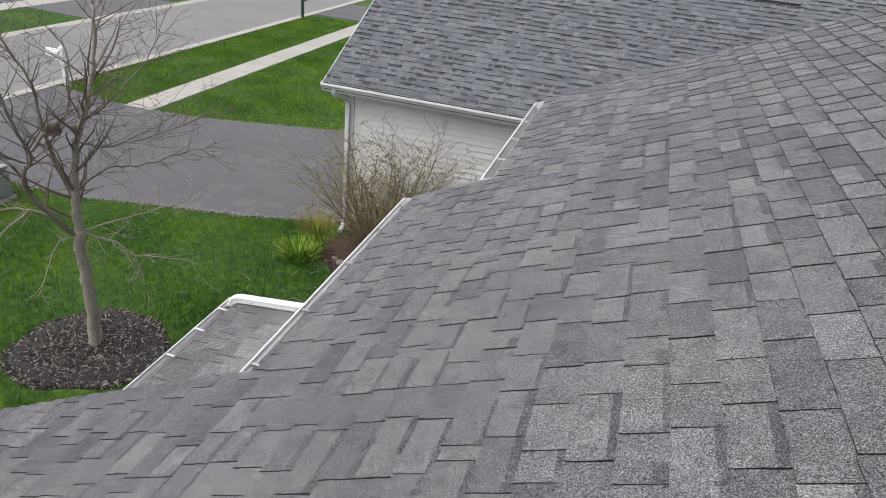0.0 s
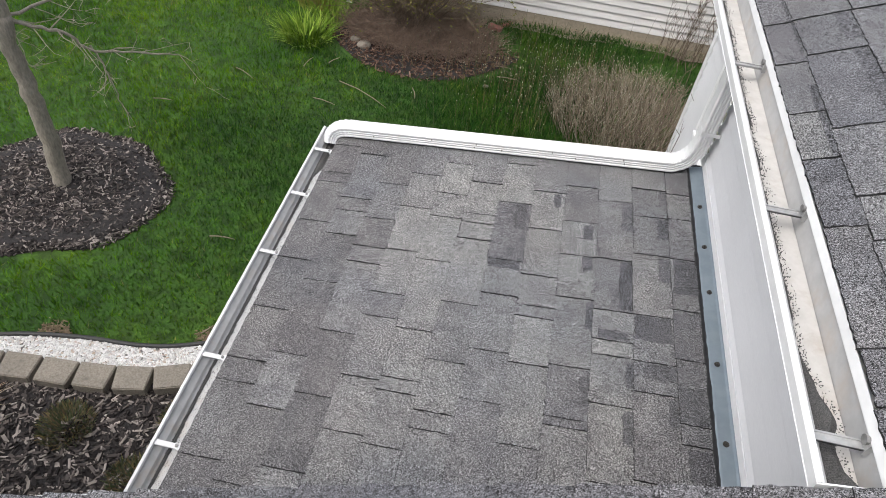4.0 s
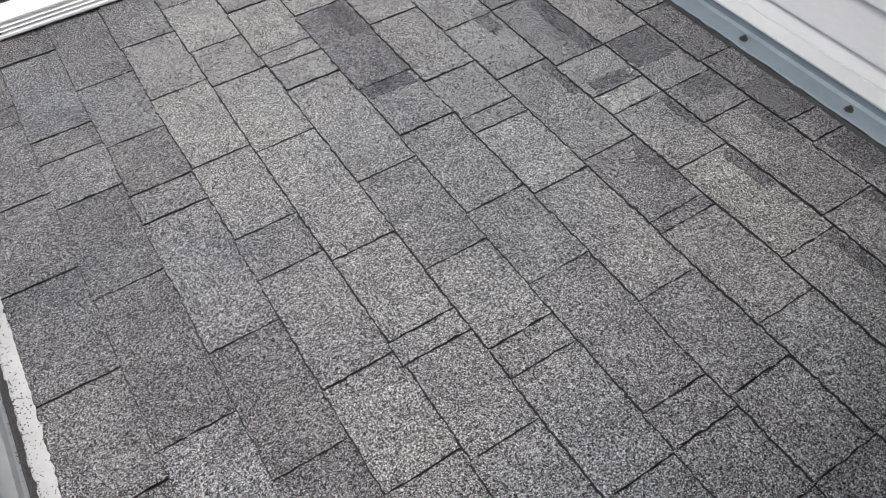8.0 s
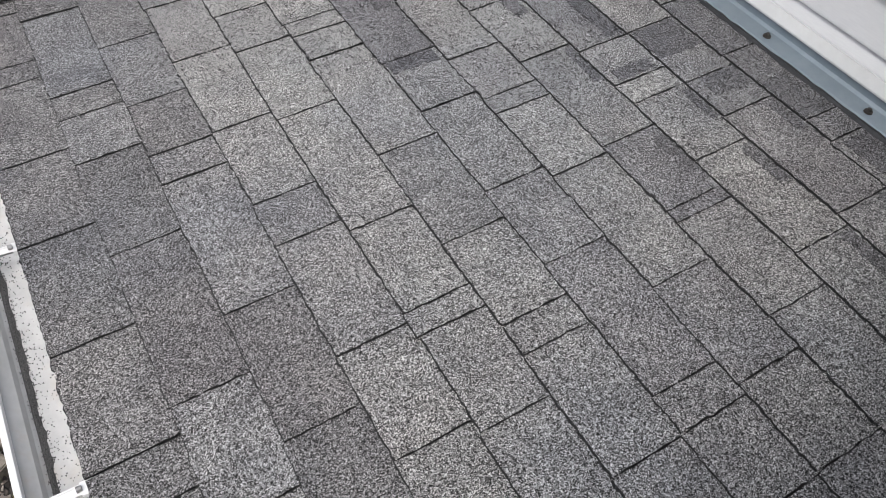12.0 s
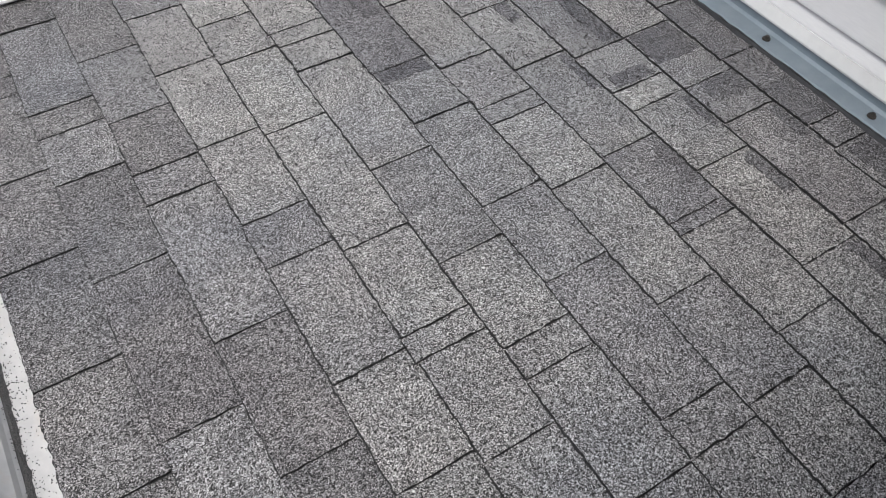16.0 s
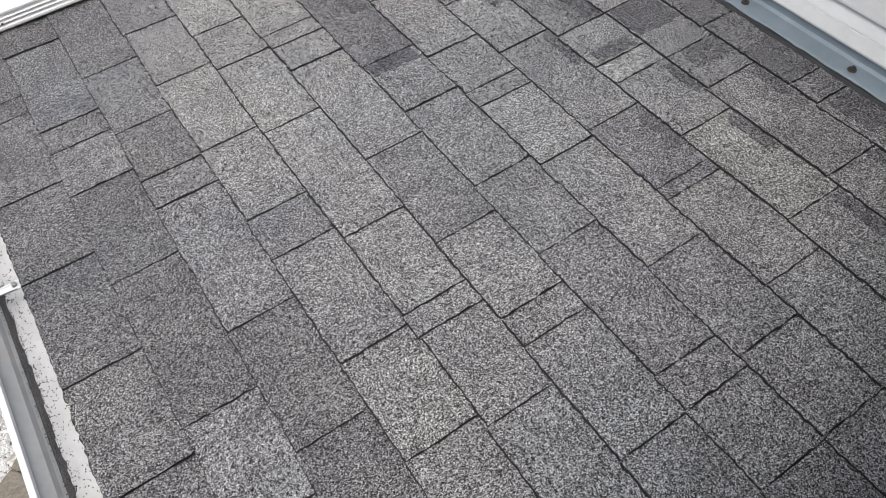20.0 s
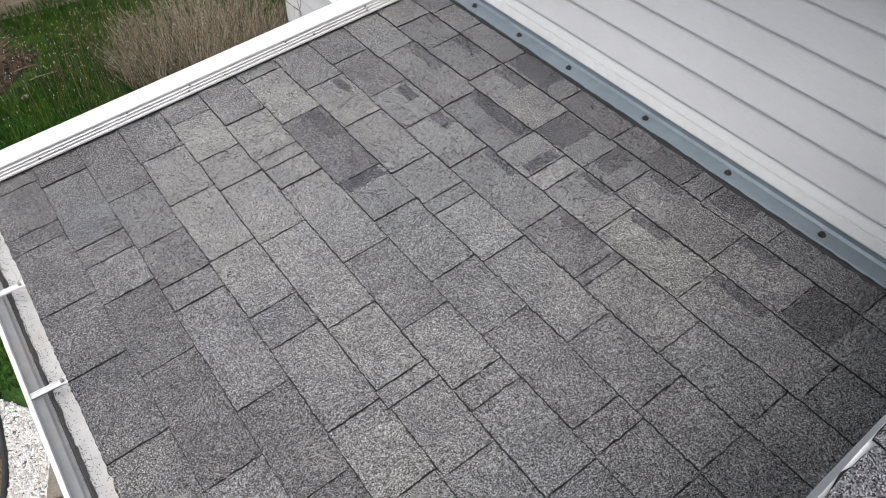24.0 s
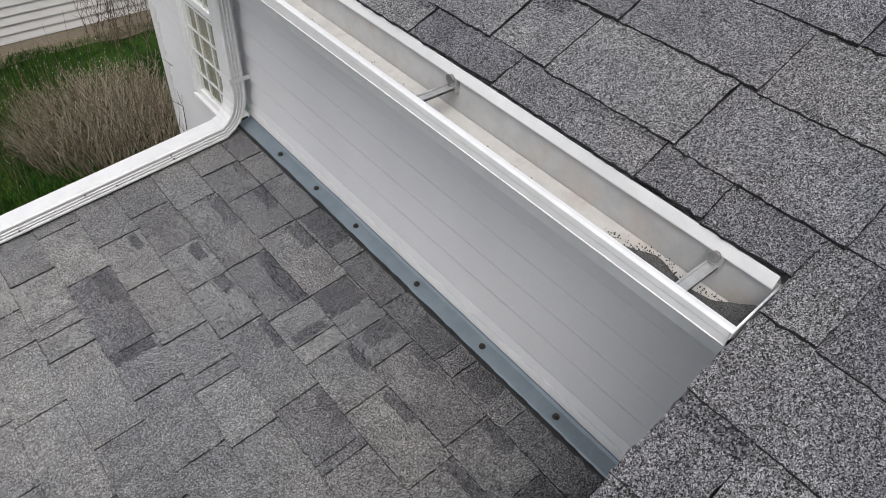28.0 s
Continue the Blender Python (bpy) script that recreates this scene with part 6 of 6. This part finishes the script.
porch_course(0, [-0.62, -0.30, -0.008, 0.09, 0.337, 0.608, 0.845, 1.116, 1.188, 1.403], "MLMMMMMMMMM")
porch_course(1, [-0.66, -0.37, -0.091, 0.136, 0.5, 0.775, 0.928, 1.013, 1.34], "LMMLMMLMLM")
porch_course(2, [-0.58, -0.30, -0.02, 0.258, 0.621, 0.714, 0.893, 1.132], "MLMMLLMLM")
porch_course(3, [-0.70, -0.42, -0.142, 0.074, 0.351, 0.472, 0.712, 0.984, 1.219], "LMLLLMLLLM")
porch_course(4, [-0.72, -0.45, -0.174, 0.032, 0.088, 0.308, 0.671, 0.936, 1.094, 1.316], "MLMLLLLLLLM")
porch_course(5, [-0.61, -0.344, -0.095, -0.027, 0.184, 0.458, 0.813, 0.914, 0.974, 1.188], "LMLLLLLLLLM")
porch_course(6, [-0.78, -0.504, -0.346, -0.273, 0.041, 0.252, 0.522, 0.71, 1.064, 1.341], "MLMMLMLLDLM")
porch_course(7, [-0.76, -0.504, -0.33, -0.105, 0.212, 0.426, 0.482, 0.64, 0.909, 1.155], "LMLMLLLLLLM")
porch_course(8, [-0.74, -0.504, -0.262, -0.016, 0.017, 0.224, 0.542, 0.772, 0.974, 1.207], "LLMLDDLLMGM")
porch_course(9, [-0.80, -0.536, -0.19, 0.088, 0.29, 0.358, 0.497, 0.767, 1.124], "LLLLLLMMMM")
porch_course(10, [-0.66, -0.373, -0.166, 0.153, 0.279, 0.49, 0.809, 1.038, 1.22], "MMMMMMLMMM")
porch_course(11, [-0.75, -0.496, -0.224, -0.023, 0.05, 0.306, 0.53, 0.797, 1.035, 1.197], "MMDMMMDMMMM")


def dark_band(k, a, b, v0, v1):
    """A darker field of granules on a tab, from a to b along it and from v0 to v1 of its bare height."""
    for row, a0, a1, corners in laid:
        if row == k and a0 < (a + b) / 2 < a1:
            full = 0.886
            tile(roof_porch, patch(corners, max(0.006, (a - a0) / (a1 - a0)), min(0.994, (b - a0) / (a1 - a0)), full * max(v0, 0.02), full * min(v1, 0.99), PORCH.out), SHINGLE["B"], 0.004)


BANDS = {
    6: ((0.907, 1.06, 0.59, 0.90), (0.665, 0.708, 0.0, 0.92)),
    7: ((1.06, 1.145, 0.66, 0.88),),
    8: ((0.87, 0.955, 0.63, 0.88), (0.695, 0.772, 0.66, 0.92), (0.075, 0.193, 0.76, 1), (0.40, 0.536, 0.80, 1)),
    9: ((0.94, 1.12, 0.70, 1), (0.507, 0.76, 0.67, 1), (0.362, 0.403, 0.15, 0.88), (0.166, 0.27, 0.84, 1), (-0.045, 0.076, 0.78, 1), (-0.351, -0.2, 0.76, 1)),
    10: ((1.115, 1.215, 0.78, 1), (0.91, 1.03, 0.70, 1), (0.67, 0.80, 0.70, 1), (0.372, 0.486, 0.0, 0.93), (0.215, 0.275, 0.25, 1), (0.04, 0.145, 0.80, 1), (-0.28, -0.17, 0.75, 1), (-0.50, -0.376, 0.05, 0.97)),
    11: ((0.61, 0.793, 0.1, 1), (0.055, 0.19, 0.0, 1), (-0.145, -0.035, 0.2, 1)),
}
for k, fields in BANDS.items():
    for a, b, v0, v1 in fields:
        dark_band(k, a, b, v0, v1)

# main roof: tabs of their own near the gutter, the rest joined
KNOWN = {}
KNOWN[-11] = (-0.97, -0.8)
KNOWN[-10] = (-0.95, -0.73)
KNOWN[-9] = (-1.18, -0.87)
KNOWN[-8] = (-1.29, -1.04, -0.82)
KNOWN[-7] = (-1.31, -1.11, -1, -0.8)
KNOWN[-6] = (-1.24, -1.04, -0.79)
KNOWN[-5] = (-1.1, -0.9)
KNOWN[-4] = (-1.39, -1.06, -0.81)
KNOWN[-3] = (-1.34, -1.08, -0.74)
KNOWN[-2] = (-1.37, -1.12, -0.9)
KNOWN[-1] = (-1.19, -0.93, -0.72)
KNOWN[0] = (-1.31, -1.12, -0.89, -0.67, -0.41, -0.15, -0.02, 0.22, 0.55, 0.75, 0.9, 1.15, 1.49)
KNOWN[1] = (-1.31, -1.1, -0.9, -0.68, -0.44, -0.18, 0.066, 0.19, 0.41, 0.74, 1.03, 1.37, 1.63)
KNOWN[2] = (-1.35, -1.14, -0.82, -0.5, -0.28, -0.03, 0.2, 0.34, 0.59, 0.92, 1.23, 1.49)
KNOWN[3] = (-1.38, -1.12, -0.76, -0.445, -0.184, 0.008, 0.31, 0.62, 0.83, 1.08, 1.31, 1.45)
KNOWN[4] = (-1.5, -1.17, -0.945, -0.68, -0.36, -0.026, 0.236, 0.43, 0.55, 0.74, 1.04, 1.26, 1.45, 1.6, 1.87, 2.2, 2.48)
KNOWN[5] = (-1.44, -1.14, -0.935, -0.62, -0.4, -0.118, 0.144, 0.344, 0.655, 0.73, 0.89, 1.11, 1.42, 1.63, 1.85, 2.07, 2.36)
KNOWN[6] = (-1.44, -1.125, -0.94, -0.668, -0.47, -0.23, -0.035, 0.172, 0.469)
KNOWN[7] = (-1.43, -1.156, -0.95, -0.8, -0.463, -0.193, 0.011, 0.219)
KNOWN[8] = (-1.31, -0.95, -0.732, -0.593, -0.335, 0.015, 0.227, 0.45, 0.675)
KNOWN[9] = (-1.53, -1.28, -1.033, -0.806, -0.55, -0.314, -0.073, 0.148, 0.398, 0.679)
KNOWN[10] = (-1.36, -1.13, -0.917, -0.606, -0.381, -0.164, 0.04, 0.346, 0.567)
KNOWN[11] = (-1.42, -1.1, -0.91, -0.64, -0.44, -0.13, 0.05, 0.326, 0.53)
KNOWN[12] = (-1.31, -0.96, -0.78, -0.44, -0.18, 0.03, 0.18, 0.48, 0.79)
KNOWN[13] = (-1.3, -1.09, -0.82, -0.57, -0.31, 0.035, 0.25, 0.4, 0.64, 0.9, 1.15)
KNOWN[14] = (-1.48, -1.21, -0.98, -0.66, -0.46, -0.175, 0.06, 0.32, 0.57, 0.84, 1.07)
KNOWN[15] = (-1.54, -1.26, -0.9, -0.64, -0.42, -0.18, 0.04, 0.4, 0.66)
KNOWN[16] = (-1.04, -0.77, -0.42, -0.17, 0.04, 0.26, 0.53, 0.89, 1.12, 1.36)
KNOWN[17] = (-0.38, -0.02, 0.14, 0.46, 0.67, 0.93, 1.13, 1.4, 1.64)
KNOWN[18] = (0.3, 0.54, 0.85, 1.06, 1.34, 1.72)
LOWEST = (-0.4, -0.1, 0.12, 0.3, 0.53, 0.75, 0.99, 1.23, 1.42, 1.64)
rest, bands = Joined(0.0016), Joined()
step = EXPOSURE * MAIN.up.x


def course_at(k):
    """Where course k begins, in steps: closer below the gutter, wider towards the ridge."""
    return 0.935 * k if k < 0 else k + 0.04 * max(0, k - 11)


def put_main(corners, a):
    x = corners[0].x
    uneven(corners, MAIN.up, 0.0025)
    if -1.25 < x < 1.1 and -1.65 < a < 1.75:
        tile(roof_main, corners, STEEP[rng.choice("MMGGGGD" if x < 0.3 and -1.2 < a < -0.35 else "LMMMMGGG")])
    else:
        rest.put(corners)
    if rng.random() < 0.55:
        u = rng.choice((0.0, 0.0, rng.uniform(0.2, 0.6)))
        bands.put(patch(corners, u + 0.004, 0.996 if u else rng.choice((0.996, 0.996, rng.uniform(0.4, 0.9))), 0.888 - rng.uniform(0.10, 0.30), 0.887, MAIN.out))


for k in range(-20, 45):
    s0, s1 = course_at(k), course_at(k + 1)
    x = -0.137 + s0 * step
    y0, y1 = main_ends(x + (0 if k == 4 else step / 2))
    slant = -0.639 if y0 > -6.9 else 0.0
    y0 = max(-7.0, -0.71 - (x + 2.592) / 1.4) if slant else y0
    lay(MAIN, s0 * EXPOSURE, y0, y1 - 0.004, put_main, (s1 - s0) * EXPOSURE, cut0=slant, ends=KNOWN.get(k, ()), heel=(0.0032, 0.0046) if -5 < k < 7 else (0.0030, 0.005), lifts=(0.0052, 0.0070) if -5 < k < 7 else (0.0075, 0.0105))
    if k == -1:
        lay(MAIN, -0.076, -0.647, 1.746, put_main, 0.076, ends=LOWEST, heel=(0.0028, 0.004), lifts=(0.0055, 0.007))
    if k == 4:
        lay(MAIN, k * EXPOSURE + 0.027, 1.75, 4.296, put_main, EXPOSURE - 0.027, ends=KNOWN[4])
rest.done("shingle_field", SHINGLES_FAR, roof_main)
bands.done("granule_band", SHINGLES_DARK, roof_main, "darker bands of granules on the tabs")

rest = Joined(0.0016)
step = EXPOSURE * -WING.up.y
for k in range(44):
    y = -0.68 - k * step
    lay(WING, k * EXPOSURE, -7.0, -2.592 - 1.4 * (y + 0.71), rest.put, cut1=1.147, lifts=(0.011, 0.014), heel=(-0.006, -0.003), worn=0.004)
rest.done("shingle_field", SHINGLES_FAR, roof_wing)

rest, bands = Joined(), Joined()


def put_garage(corners, a):
    rest.put(corners)
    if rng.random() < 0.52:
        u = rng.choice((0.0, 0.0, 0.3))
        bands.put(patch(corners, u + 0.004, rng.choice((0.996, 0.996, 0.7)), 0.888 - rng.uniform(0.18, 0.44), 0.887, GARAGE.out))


lay(GARAGE, -0.05, -3.9, 8.8, put_garage, 0.05)
for k in range(34):
    lay(GARAGE, k * EXPOSURE, -3.9, 8.8, put_garage, steps=(0.006, 0.006, 0.015), heel=(0.0, 0.001), thin=0.02, low=0.10, high=0.24)
rest.done("shingle_field", SHINGLES_BLUE, roof_garage)
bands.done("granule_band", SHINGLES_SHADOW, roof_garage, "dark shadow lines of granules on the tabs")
